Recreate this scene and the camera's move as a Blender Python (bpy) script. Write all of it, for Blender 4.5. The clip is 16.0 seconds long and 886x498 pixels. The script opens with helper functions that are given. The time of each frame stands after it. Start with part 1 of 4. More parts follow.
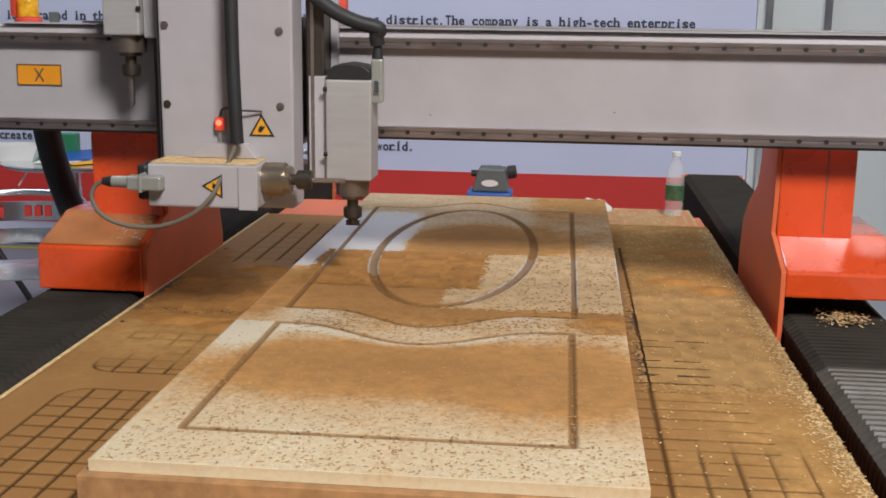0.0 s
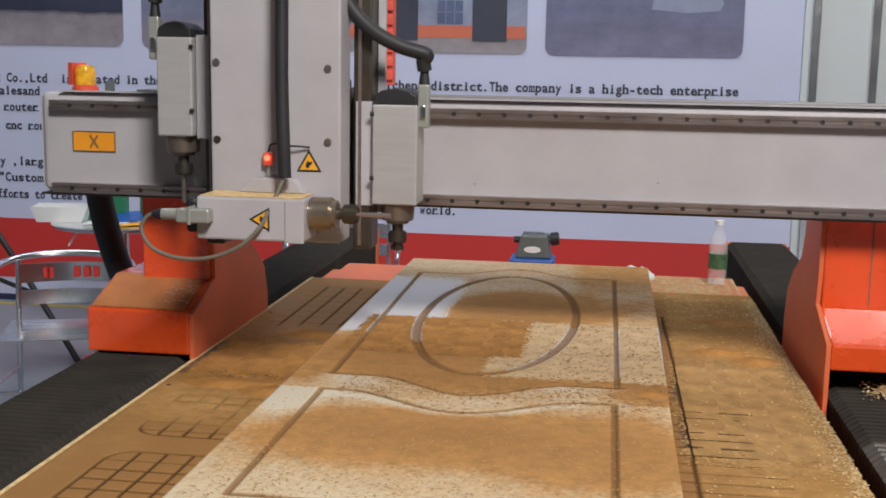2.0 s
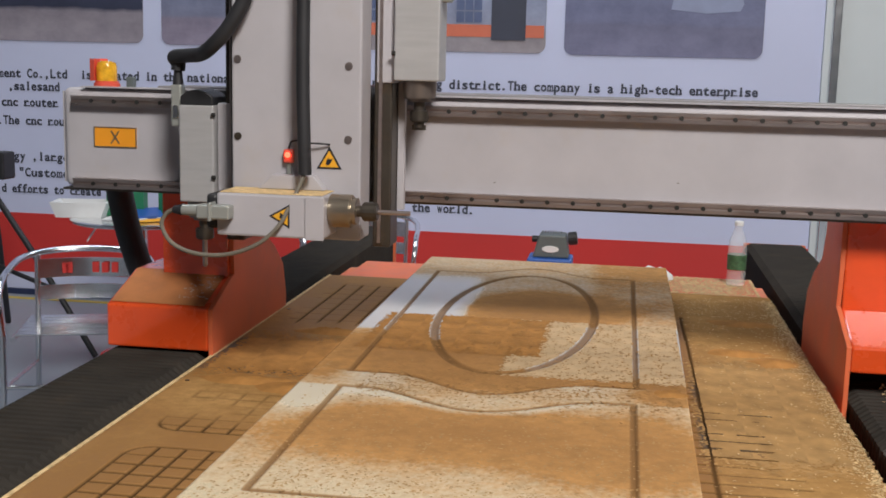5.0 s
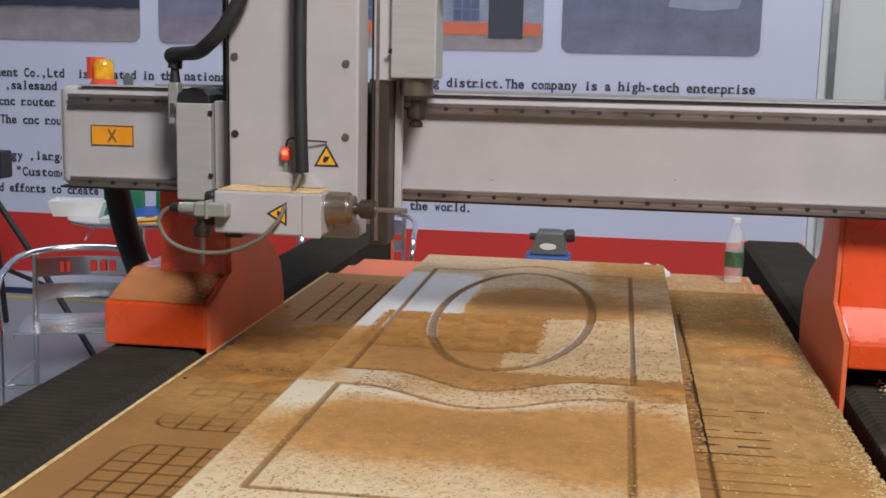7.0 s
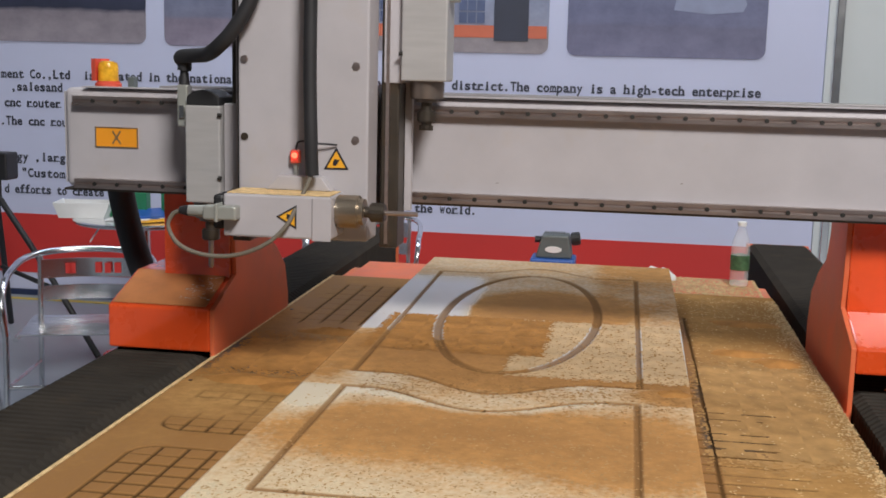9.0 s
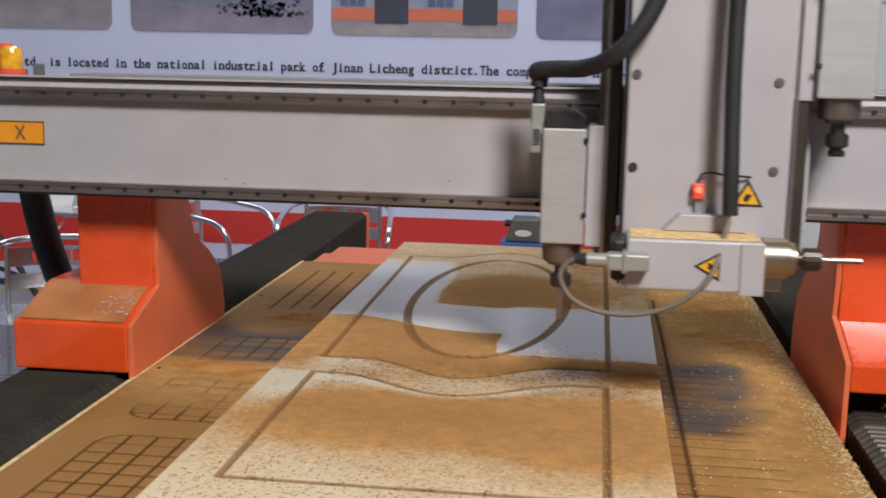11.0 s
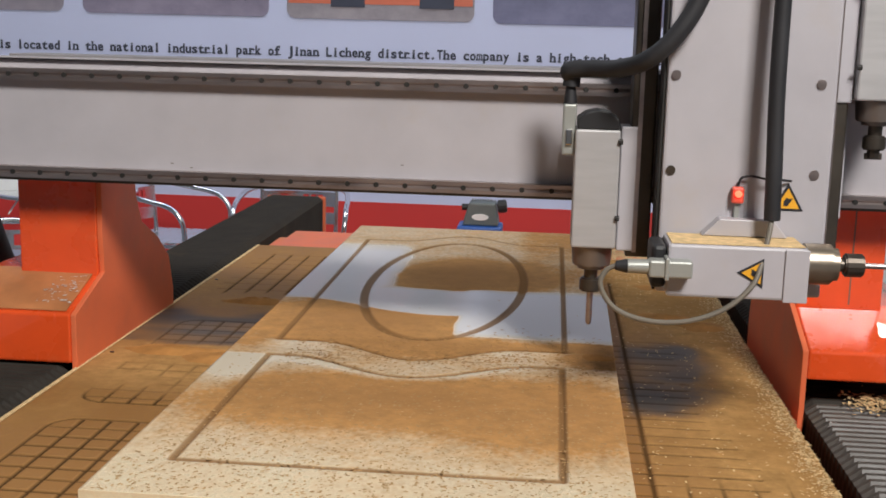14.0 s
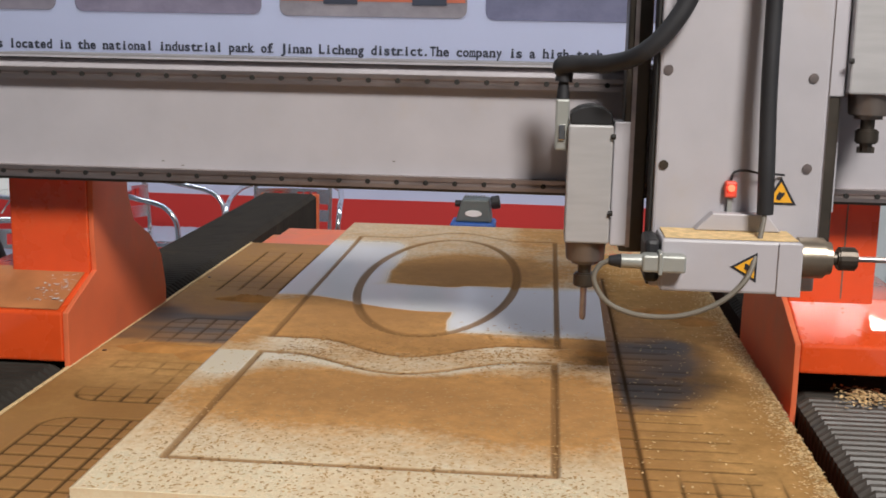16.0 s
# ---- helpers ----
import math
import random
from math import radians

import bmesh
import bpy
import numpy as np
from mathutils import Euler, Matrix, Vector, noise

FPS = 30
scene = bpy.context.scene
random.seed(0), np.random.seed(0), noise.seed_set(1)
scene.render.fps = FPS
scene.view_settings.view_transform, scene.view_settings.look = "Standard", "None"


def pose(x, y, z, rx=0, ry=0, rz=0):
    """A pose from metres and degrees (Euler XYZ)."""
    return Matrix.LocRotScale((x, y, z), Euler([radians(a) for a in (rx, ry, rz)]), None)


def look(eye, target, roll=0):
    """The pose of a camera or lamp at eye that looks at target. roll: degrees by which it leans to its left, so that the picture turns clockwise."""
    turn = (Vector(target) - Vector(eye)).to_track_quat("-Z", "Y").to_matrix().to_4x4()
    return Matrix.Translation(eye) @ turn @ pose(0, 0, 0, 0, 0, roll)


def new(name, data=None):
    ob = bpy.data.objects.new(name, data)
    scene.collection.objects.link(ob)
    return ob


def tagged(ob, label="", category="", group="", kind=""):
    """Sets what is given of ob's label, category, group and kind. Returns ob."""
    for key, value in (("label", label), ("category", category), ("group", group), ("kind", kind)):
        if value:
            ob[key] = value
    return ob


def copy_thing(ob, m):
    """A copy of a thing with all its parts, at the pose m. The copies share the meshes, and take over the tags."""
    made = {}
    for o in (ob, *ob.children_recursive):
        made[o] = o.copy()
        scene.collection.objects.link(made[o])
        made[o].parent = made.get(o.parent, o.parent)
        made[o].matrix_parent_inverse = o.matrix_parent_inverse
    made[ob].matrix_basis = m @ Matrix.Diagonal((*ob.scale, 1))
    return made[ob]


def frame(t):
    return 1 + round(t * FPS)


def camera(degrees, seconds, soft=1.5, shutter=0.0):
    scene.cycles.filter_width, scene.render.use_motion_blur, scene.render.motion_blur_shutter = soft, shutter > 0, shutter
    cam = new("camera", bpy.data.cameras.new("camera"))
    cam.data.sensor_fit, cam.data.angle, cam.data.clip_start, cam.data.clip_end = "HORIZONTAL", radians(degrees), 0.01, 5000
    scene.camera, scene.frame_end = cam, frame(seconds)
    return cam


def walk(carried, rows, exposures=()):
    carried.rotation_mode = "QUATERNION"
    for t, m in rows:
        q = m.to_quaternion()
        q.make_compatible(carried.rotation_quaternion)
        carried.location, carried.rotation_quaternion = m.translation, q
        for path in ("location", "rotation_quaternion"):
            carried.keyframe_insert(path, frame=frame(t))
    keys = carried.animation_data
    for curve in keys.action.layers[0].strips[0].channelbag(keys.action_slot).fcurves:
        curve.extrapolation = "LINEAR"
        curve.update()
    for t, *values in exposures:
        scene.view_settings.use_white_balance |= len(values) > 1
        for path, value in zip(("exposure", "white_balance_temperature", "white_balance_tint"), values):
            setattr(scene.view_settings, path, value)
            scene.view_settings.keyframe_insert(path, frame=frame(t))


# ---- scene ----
cam = camera(42.42, 16.0, soft=1.7, shutter=0.5)
PATH = [
    (0.0, pose(0.008, 0.014, 1.490, 77.94, -0.69, 6.12)),
    (0.5, pose(0.006, 0.027, 1.491, 78.06, -0.73, 6.28)),
    (1.0, pose(0.002, 0.022, 1.502, 78.63, -1.64, 6.73)),
    (1.5, pose(-0.001, -0.003, 1.506, 80.84, -1.46, 7.27)),
    (2.0, pose(0.004, -0.005, 1.509, 80.98, -0.98, 8.26)),
    (2.5, pose(0.002, -0.006, 1.507, 81.01, -1.10, 8.81)),
    (3.0, pose(-0.005, -0.007, 1.507, 80.93, -1.10, 9.13)),
    (3.5, pose(-0.004, -0.007, 1.504, 81.01, -1.09, 9.09)),
    (4.0, pose(-0.003, -0.005, 1.507, 80.79, -1.35, 9.10)),
    (6.5, pose(-0.008, -0.007, 1.506, 81.15, -1.33, 9.08)),
    (7.0, pose(-0.003, -0.007, 1.504, 80.85, -1.22, 8.98)),
    (7.5, pose(-0.007, -0.010, 1.505, 81.13, -1.49, 9.11)),
    (8.0, pose(-0.007, -0.007, 1.504, 81.08, -1.31, 9.17)),
    (8.5, pose(-0.008, -0.006, 1.504, 80.99, -1.36, 9.11)),
    (8.7, pose(-0.008, -0.006, 1.504, 81.01, -1.36, 9.21)),
    (10.8, pose(0.000, -0.003, 1.504, 80.25, -1.05, 8.22)),
    (11.0, pose(0.001, -0.002, 1.504, 80.23, -1.06, 7.77)),
    (11.5, pose(-0.000, -0.002, 1.498, 80.15, -1.36, 6.57)),
    (12.0, pose(-0.002, -0.007, 1.499, 79.98, -1.63, 6.19)),
    (12.5, pose(0.000, -0.005, 1.495, 79.90, -1.65, 6.12)),
    (13.0, pose(-0.003, 0.001, 1.494, 79.74, -1.48, 5.78)),
    (13.5, pose(-0.001, 0.002, 1.494, 79.44, -1.31, 5.76)),
    (14.0, pose(0.002, 0.003, 1.494, 79.59, -1.39, 5.65)),
    (14.5, pose(0.006, 0.005, 1.494, 79.39, -1.21, 5.39)),
    (15.0, pose(0.005, 0.004, 1.495, 79.44, -1.27, 5.38)),
    (15.5, pose(0.005, 0.004, 1.495, 79.36, -1.25, 5.23)),
    (16.0, pose(0.009, 0.004, 1.492, 79.45, -1.09, 5.36)),
]
walk(cam, PATH)

# ---- light of the hall, with added wash and fill ----
world = bpy.data.worlds.new("hall_air")
scene.world = world
world.use_nodes = True
world.node_tree.nodes["Background"].inputs[0].default_value = (0.72, 0.78, 0.95, 1)
world.node_tree.nodes["Background"].inputs[1].default_value = 0.25


def area_lamp(x, y, z, sx, sy, watts, color, tx=None, ty=None, tz=0.8):
    data = bpy.data.lights.new("area_lamp", "AREA")
    data.shape, data.size, data.size_y, data.energy, data.color = "RECTANGLE", sx, sy, watts, color
    ob = new("area_lamp", data)
    ob.matrix_world = look((x, y, z), (x if tx is None else tx, (y if ty is None else ty) + 0.001, tz))
    return ob


area_lamp(2.0, -2.3, 5.7, 1.4, 1.5, 535, (1.0, 0.96, 0.92), tx=-0.1, ty=2.6, tz=1.0)
area_lamp(1.95, 6.1, 5.8, 1.1, 0.6, 50, (1.0, 0.96, 0.92), tx=0.3, ty=2.6, tz=1.0)
# two unseen lamps added: a cool wash on the backdrop, fill from the left
area_lamp(-1.0, 5.6, 4.3, 4.0, 0.4, 42, (0.76, 0.86, 1.0), ty=6.7, tz=1.9)
area_lamp(-3.4, 5.0, 5.9, 1.6, 1.2, 52, (0.86, 0.93, 1.0))


# ---- materials ----
def nodes_of(name):
    m = bpy.data.materials.new(name)
    m.use_nodes = True
    return m, m.node_tree.nodes, m.node_tree.links, m.node_tree.nodes["Principled BSDF"]


def add_noise(nt, scale, detail=4.0, rough=0.55, coord=None, stretch=(1, 1, 1)):
    tc = nt.nodes.new("ShaderNodeTexCoord")
    mp = nt.nodes.new("ShaderNodeMapping")
    mp.inputs["Scale"].default_value = stretch
    nz = nt.nodes.new("ShaderNodeTexNoise")
    nz.inputs["Scale"].default_value, nz.inputs["Detail"].default_value, nz.inputs["Roughness"].default_value = scale, detail, rough
    nt.links.new(tc.outputs[coord or "Object"], mp.inputs["Vector"])
    nt.links.new(mp.outputs[0], nz.inputs["Vector"])
    return nz


def ramp(nt, src, stops):
    r = nt.nodes.new("ShaderNodeValToRGB")
    while len(r.color_ramp.elements) < len(stops):
        r.color_ramp.elements.new(0.5)
    for e, (p, c) in zip(r.color_ramp.elements, stops):
        e.position, e.color = p, (*c, 1) if len(c) == 3 else c
    nt.links.new(src, r.inputs[0])
    return r


def mix(nt, fac, a, b, how="MIX"):
    m = nt.nodes.new("ShaderNodeMix")
    m.data_type, m.blend_type = "RGBA", how
    for slot, v in ((0, fac), (6, a), (7, b)):
        if hasattr(v, "is_linked"):
            nt.links.new(v, m.inputs[slot])
        else:
            m.inputs[slot].default_value = v if slot == 0 else (*v, 1)
    return m.outputs[2]


def calc(nt, op, a, b=0.0, clamp=False):
    m = nt.nodes.new("ShaderNodeMath")
    m.operation, m.use_clamp = op, clamp
    for i, v in enumerate((a, b)):
        if hasattr(v, "is_linked"):
            nt.links.new(v, m.inputs[i])
        else:
            m.inputs[i].default_value = v
    return m.outputs[0]


def add_bump(nt, height, bsdf, strength, dist=0.002):
    b = nt.nodes.new("ShaderNodeBump")
    b.inputs["Strength"].default_value, b.inputs["Distance"].default_value = strength, dist
    nt.links.new(height, b.inputs["Height"])
    nt.links.new(b.outputs[0], bsdf.inputs["Normal"])


def surface(name, color, rough=0.5, metal=0.0, vary=0.12, scale=9.0, grain=120.0, bump=0.08, dirt=None, dirt_amount=0.3, stretch=(1, 1, 1), coat=0.0):
    """A plain surface with blotches, fine grain and, where given, dirt with a shape of its own."""
    m, n, l, b = nodes_of(name)
    nt = m.node_tree
    big = add_noise(nt, scale, stretch=stretch)
    fine = add_noise(nt, grain, 3, stretch=stretch)
    lo, hi = [tuple(max(0, min(1, c * k)) for c in color) for k in (1 - vary, 1 + vary)]
    col = ramp(nt, big.outputs[0], ((0.3, lo), (0.7, hi))).outputs[0]
    if dirt:
        spot = ramp(nt, add_noise(nt, scale * 0.7, 8, 0.65).outputs[0], ((0.62 - dirt_amount * 0.3, (0, 0, 0)), (0.75, (1, 1, 1))))
        col = mix(nt, calc(nt, "MULTIPLY", spot.outputs[0], dirt_amount * 2, True), col, dirt)
    l.new(col, b.inputs["Base Color"])
    r = ramp(nt, big.outputs[0], ((0.25, (rough * 0.85,) * 3), (0.75, (min(1, rough * 1.15),) * 3)))
    l.new(r.outputs[0], b.inputs["Roughness"])
    b.inputs["Metallic"].default_value = metal
    b.inputs["Coat Weight"].default_value = coat
    add_bump(nt, fine.outputs[0], b, bump, 0.001)
    return m


SAWDUST = (0.46, 0.25, 0.09)
M = {
    "white": surface("white_enamel", (0.455, 0.435, 0.46), 0.38, vary=0.05, dirt=(0.45, 0.36, 0.26), dirt_amount=0.12),
    "grey_paint": surface("grey_enamel", (0.50, 0.48, 0.46), 0.45, vary=0.06, dirt=SAWDUST, dirt_amount=0.1),
    "spindle": surface("brushed_spindle_shell", (0.46, 0.45, 0.45), 0.48, 0.25, vary=0.06, stretch=(1, 1, 8)),
    "orange": surface("orange_enamel", (0.80, 0.09, 0.018), 0.28, vary=0.08, coat=0.8, dirt=(0.55, 0.25, 0.10), dirt_amount=0.10),
    "orange_dusty": surface("dusty_orange_enamel", (0.80, 0.19, 0.08), 0.5, vary=0.1, dirt=SAWDUST, dirt_amount=0.4),
    "orange_film": surface("filmed_orange_enamel", (0.72, 0.155, 0.06), 0.5, vary=0.15, scale=4, dirt=(0.42, 0.20, 0.11), dirt_amount=0.3),
    "black_plastic": surface("black_plastic", (0.018, 0.018, 0.02), 0.5, vary=0.2),
    "black_rubber": surface("black_rubber", (0.022, 0.022, 0.025), 0.6, vary=0.2),
    "bellows": surface("bellows_fabric", (0.036, 0.031, 0.026), 0.7, vary=0.25, dirt=(0.09, 0.06, 0.035), dirt_amount=0.15),
    "steel": surface("rail_steel", (0.44, 0.37, 0.35), 0.32, 0.9, vary=0.12, stretch=(1, 6, 6), dirt=(0.22, 0.14, 0.09), dirt_amount=0.25),
    "dark_steel": surface("dark_steel", (0.10, 0.085, 0.07), 0.42, 0.8, vary=0.2, dirt=(0.25, 0.15, 0.07), dirt_amount=0.25),
    "tray": surface("tray_enamel", (0.24, 0.225, 0.23), 0.45, vary=0.08),
    "chrome": surface("polished_steel", (0.78, 0.76, 0.73), 0.16, 1.0, vary=0.05),
    "alu": surface("polished_aluminium", (0.80, 0.81, 0.83), 0.2, 1.0, vary=0.05),
    "brass": surface("bronze_nose", (0.38, 0.32, 0.25), 0.32, 0.85, vary=0.12),
    "plug": surface("grey_connector", (0.40, 0.41, 0.38), 0.42, 0.4, vary=0.08),
    "cable": surface("grey_cable", (0.16, 0.14, 0.11), 0.55, vary=0.15),
    "hole": surface("bolt_socket", (0.02, 0.018, 0.016), 0.6, vary=0.2),
    "yellow": surface("warning_yellow", (0.85, 0.42, 0.03), 0.45, vary=0.06),
    "label": surface("orange_label", (0.85, 0.33, 0.02), 0.45, vary=0.06),
    "ink": surface("black_ink", (0.02, 0.02, 0.025), 0.55, vary=0.1),
    "print_white": surface("printed_cloth", (0.58, 0.61, 0.80), 0.75, vary=0.025, scale=1.5, grain=300, bump=0.03),
    "print_red": surface("printed_red", (0.58, 0.035, 0.03), 0.7, vary=0.06, scale=1.5, grain=300),
    "print_text": surface("printed_ink", (0.045, 0.05, 0.075), 0.7, vary=0.1),
    "floor": surface("hall_floor", (0.26, 0.29, 0.33), 0.42, vary=0.08, scale=2.0, grain=60, dirt=(0.14, 0.14, 0.15), dirt_amount=0.15),
    "panel": surface("booth_panel", (0.60, 0.64, 0.65), 0.5, vary=0.05, scale=1.2),
    "concrete": surface("hall_shell", (0.27, 0.28, 0.30), 0.8, vary=0.08, scale=0.6),
    "navy": surface("navy_trim", (0.02, 0.03, 0.08), 0.6),
    "slab": surface("chipboard_edge", (0.42, 0.23, 0.10), 0.7, vary=0.3, scale=30, stretch=(1, 1, 1), bump=0.3),
    "chain": surface("red_chain", (0.75, 0.10, 0.06), 0.5, vary=0.12),
    "tape": surface("yellow_tape", (0.55, 0.42, 0.06), 0.6),
    "paper": surface("white_paper", (0.75, 0.76, 0.76), 0.7, vary=0.05),
    "green": surface("green_card", (0.02, 0.20, 0.09), 0.5, vary=0.15),
    "blue": surface("blue_plastic", (0.02, 0.10, 0.40), 0.4),
    "grey_plastic": surface("grey_plastic", (0.11, 0.13, 0.13), 0.45),
    "chip": surface("wood_chip", (0.72, 0.52, 0.27), 0.75, vary=0.25, scale=60),
}


def glow(name, color, power):
    m, n, l, b = nodes_of(name)
    b.inputs["Base Color"].default_value = (*color, 1)
    b.inputs["Emission Color"].default_value = (*color, 1)
    b.inputs["Emission Strength"].default_value = power
    return m


def clear(name, color, rough=0.05, ior=1.45):
    m, n, l, b = nodes_of(name)
    b.inputs["Base Color"].default_value = (*color, 1)
    b.inputs["Roughness"].default_value, b.inputs["IOR"].default_value = rough, ior
    b.inputs["Transmission Weight"].default_value = 1
    return m


M["label_green"] = surface("bottle_label", (0.06, 0.13, 0.06), 0.5, vary=0.5, scale=70)
M["led"] = glow("red_led", (1.0, 0.06, 0.03), 6)
M["amber"] = surface("amber_lens", (0.85, 0.42, 0.03), 0.12, vary=0.3, scale=60, coat=0.6)
# lighter copy of the fabric: dust, plus light on its top as colour
M["bellows_lit_dusty"] = surface("lit_dusty_bellows_fabric", (0.062, 0.052, 0.044), 0.5, vary=0.25, dirt=(0.20, 0.14, 0.08), dirt_amount=0.15)
M["speck"] = surface("sawdust_speck", (0.45, 0.28, 0.125), 0.9, vary=0.3, scale=40)
M["crumb"] = surface("sawdust_crumb", (0.38, 0.205, 0.072), 0.9, vary=0.3, scale=40)
M["orange_dust"] = surface("thin_brown_dust", (0.50, 0.20, 0.075), 0.6, vary=0.2, scale=12, grain=400, bump=0.3)
M["drift_pale"] = surface("pale_sawdust_drift", (0.45, 0.265, 0.105), 0.9, vary=0.28, scale=14, grain=500, bump=0.5)
M["drift"] = surface("sawdust_drift", (0.43, 0.208, 0.062), 0.9, vary=0.28, scale=14, grain=500, bump=0.5)
M["bottle"] = clear("bottle_plastic", (0.93, 0.96, 0.98), 0.08, 1.06)
b_ = M["bottle"].node_tree.nodes["Principled BSDF"]
b_.inputs["Transmission Weight"].default_value, b_.inputs["Alpha"].default_value = 0.0, 0.22
M["tan_film"] = surface("tan_sawdust_film", (0.60, 0.43, 0.25), 0.9, vary=0.14, scale=16, grain=500, bump=0.4)


def dusty(name, clean, dust, rough, bare=None, speck=0.0):
    """A board under sawdust: the attribute 'dust' tells how much lies there; noise breaks it into drifts and specks."""
    m, n, l, b = nodes_of(name)
    nt = m.node_tree
    at = n.new("ShaderNodeAttribute")
    at.attribute_name = "dust"
    amount = at.outputs["Fac"]
    drift = add_noise(nt, 7, 6, 0.6, stretch=(1, 1, 1)).outputs[0]
    fleck = add_noise(nt, 95, 3, 0.6, stretch=(1, 0.75, 1)).outputs[0]
    grit = add_noise(nt, 420, 2, 0.6).outputs[0]
    a = calc(nt, "ADD", amount, calc(nt, "MULTIPLY", calc(nt, "SUBTRACT", drift, 0.5), 0.55))
    a2 = calc(nt, "ADD", a, calc(nt, "MULTIPLY", calc(nt, "SUBTRACT", fleck, 0.5), 0.55))
    film = calc(nt, "MULTIPLY", ramp(nt, a2, ((0.14, (0, 0, 0)), (0.78, (1, 1, 1)))).outputs[0], 0.92)
    # single specks, more of them where more dust lies
    v = n.new("ShaderNodeTexVoronoi")
    v.inputs["Scale"].default_value = 150
    l.new(n[[x.name for x in n if x.type == "MAPPING"][0]].outputs[0], v.inputs["Vector"])
    spot = calc(nt, "LESS_THAN", v.outputs["Distance"], calc(nt, "MULTIPLY", calc(nt, "SUBTRACT", a, 0.08, True), 0.62))
    pick = calc(nt, "GREATER_THAN", calc(nt, "ADD", fleck, calc(nt, "MULTIPLY", a, 0.2)), 0.56)
    specks = calc(nt, "MULTIPLY", calc(nt, "MULTIPLY", spot, pick), 0.4 if speck else 0.0)
    cover = calc(nt, "MAXIMUM", film, specks)
    shade = ramp(nt, add_noise(nt, 26, 5, 0.7).outputs[0], ((0.28, tuple(c * 0.66 for c in dust)), (0.55, dust), (0.8, tuple(min(1, c * 1.3) for c in dust))))
    thick = ramp(nt, calc(nt, "MULTIPLY", a2, 0.5), ((0.38, (0, 0, 0)), (0.72, (0.75, 0.75, 0.75)))).outputs[0]
    shade = mix(nt, thick, shade.outputs[0], tuple(c * k for c, k in zip(dust, (0.66, 0.60, 0.52))))
    under = ramp(nt, add_noise(nt, 3.5, 4).outputs[0], ((0.3, tuple(c * 0.93 for c in clean)), (0.7, clean))).outputs[0]
    if bare:
        wipe = n.new("ShaderNodeAttribute")
        wipe.attribute_name = "wiped"
        under = mix(nt, wipe.outputs["Fac"], under, bare)
    cut = n.new("ShaderNodeAttribute")
    cut.attribute_name = "groove"
    col = mix(nt, cover, under, shade)
    # cuts are coloured darker: brown in the panel, near-black in the spoilboard
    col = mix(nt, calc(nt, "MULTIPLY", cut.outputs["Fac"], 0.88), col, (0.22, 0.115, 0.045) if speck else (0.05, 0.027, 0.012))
    l.new(col, b.inputs["Base Color"])
    matt = calc(nt, "MAXIMUM", cover, cut.outputs["Fac"])
    l.new(calc(nt, "ADD", calc(nt, "MULTIPLY", matt, 0.95 - rough), rough), b.inputs["Roughness"])
    l.new(calc(nt, "SUBTRACT", 0.5 if speck else 0.2, calc(nt, "MULTIPLY", matt, 0.42 if speck else 0.15)), b.inputs["Specular IOR Level"])
    hgt = calc(nt, "ADD", calc(nt, "MULTIPLY", cover, 0.7), calc(nt, "MULTIPLY", grit, cover))
    add_bump(nt, hgt, b, 0.45, 0.0012)
    return m


for key in ("drift", "drift_pale", "speck", "crumb", "tan_film", "bellows", "chip"):
    M[key].node_tree.nodes["Principled BSDF"].inputs["Specular IOR Level"].default_value = 0.12
M["board"] = dusty("white_coated_board", (0.80, 0.69, 0.475), (0.50, 0.238, 0.064), 0.16, bare=(0.74, 0.73, 0.715), speck=1.0)
M["nose"] = surface("spindle_nose_steel", (0.24, 0.20, 0.175), 0.38, 0.75, vary=0.15)
M["spoil"] = dusty("spoilboard", (0.33, 0.165, 0.052), (0.50, 0.285, 0.105), 0.6, bare=(0.078, 0.066, 0.058))


# ---- building helpers ----
def part(name, bm, material, parent=None, label="", smooth=False):
    me = bpy.data.meshes.new(name)
    bmesh.ops.recalc_face_normals(bm, faces=bm.faces)
    if smooth:
        for e in bm.edges:
            e.smooth = len(e.link_faces) == 2 and e.calc_face_angle(0.0) < 0.6
    bm.to_mesh(me)
    bm.free()
    for f in me.polygons:
        f.use_smooth = smooth
    if material:
        me.materials.append(material)
    ob = new(name, me)
    ob.parent = parent
    if label:
        ob["label"] = label
    return ob


def thing(name, label, category, group="", kind="", at=(0, 0, 0)):
    ob = new(name)
    ob.empty_display_size = 0.1
    ob.location = at
    return tagged(ob, label, category, group, kind)


def box(x0, x1, y0, y1, z0, z1, bevel=0.0, bm=None, seg=2):
    mine = bmesh.new()
    bmesh.ops.create_cube(mine, size=1, matrix=Matrix.LocRotScale(((x0 + x1) / 2, (y0 + y1) / 2, (z0 + z1) / 2), None, (x1 - x0, y1 - y0, z1 - z0)))
    if bevel:
        bmesh.ops.bevel(mine, geom=mine.edges[:], offset=bevel, segments=seg, affect="EDGES", profile=0.5)
    return join(bm, mine)


def join(bm, more):
    if bm is None:
        return more
    me = bpy.data.meshes.new("t")
    more.to_mesh(me)
    more.free()
    bm.from_mesh(me)
    bpy.data.meshes.remove(me)
    return bm


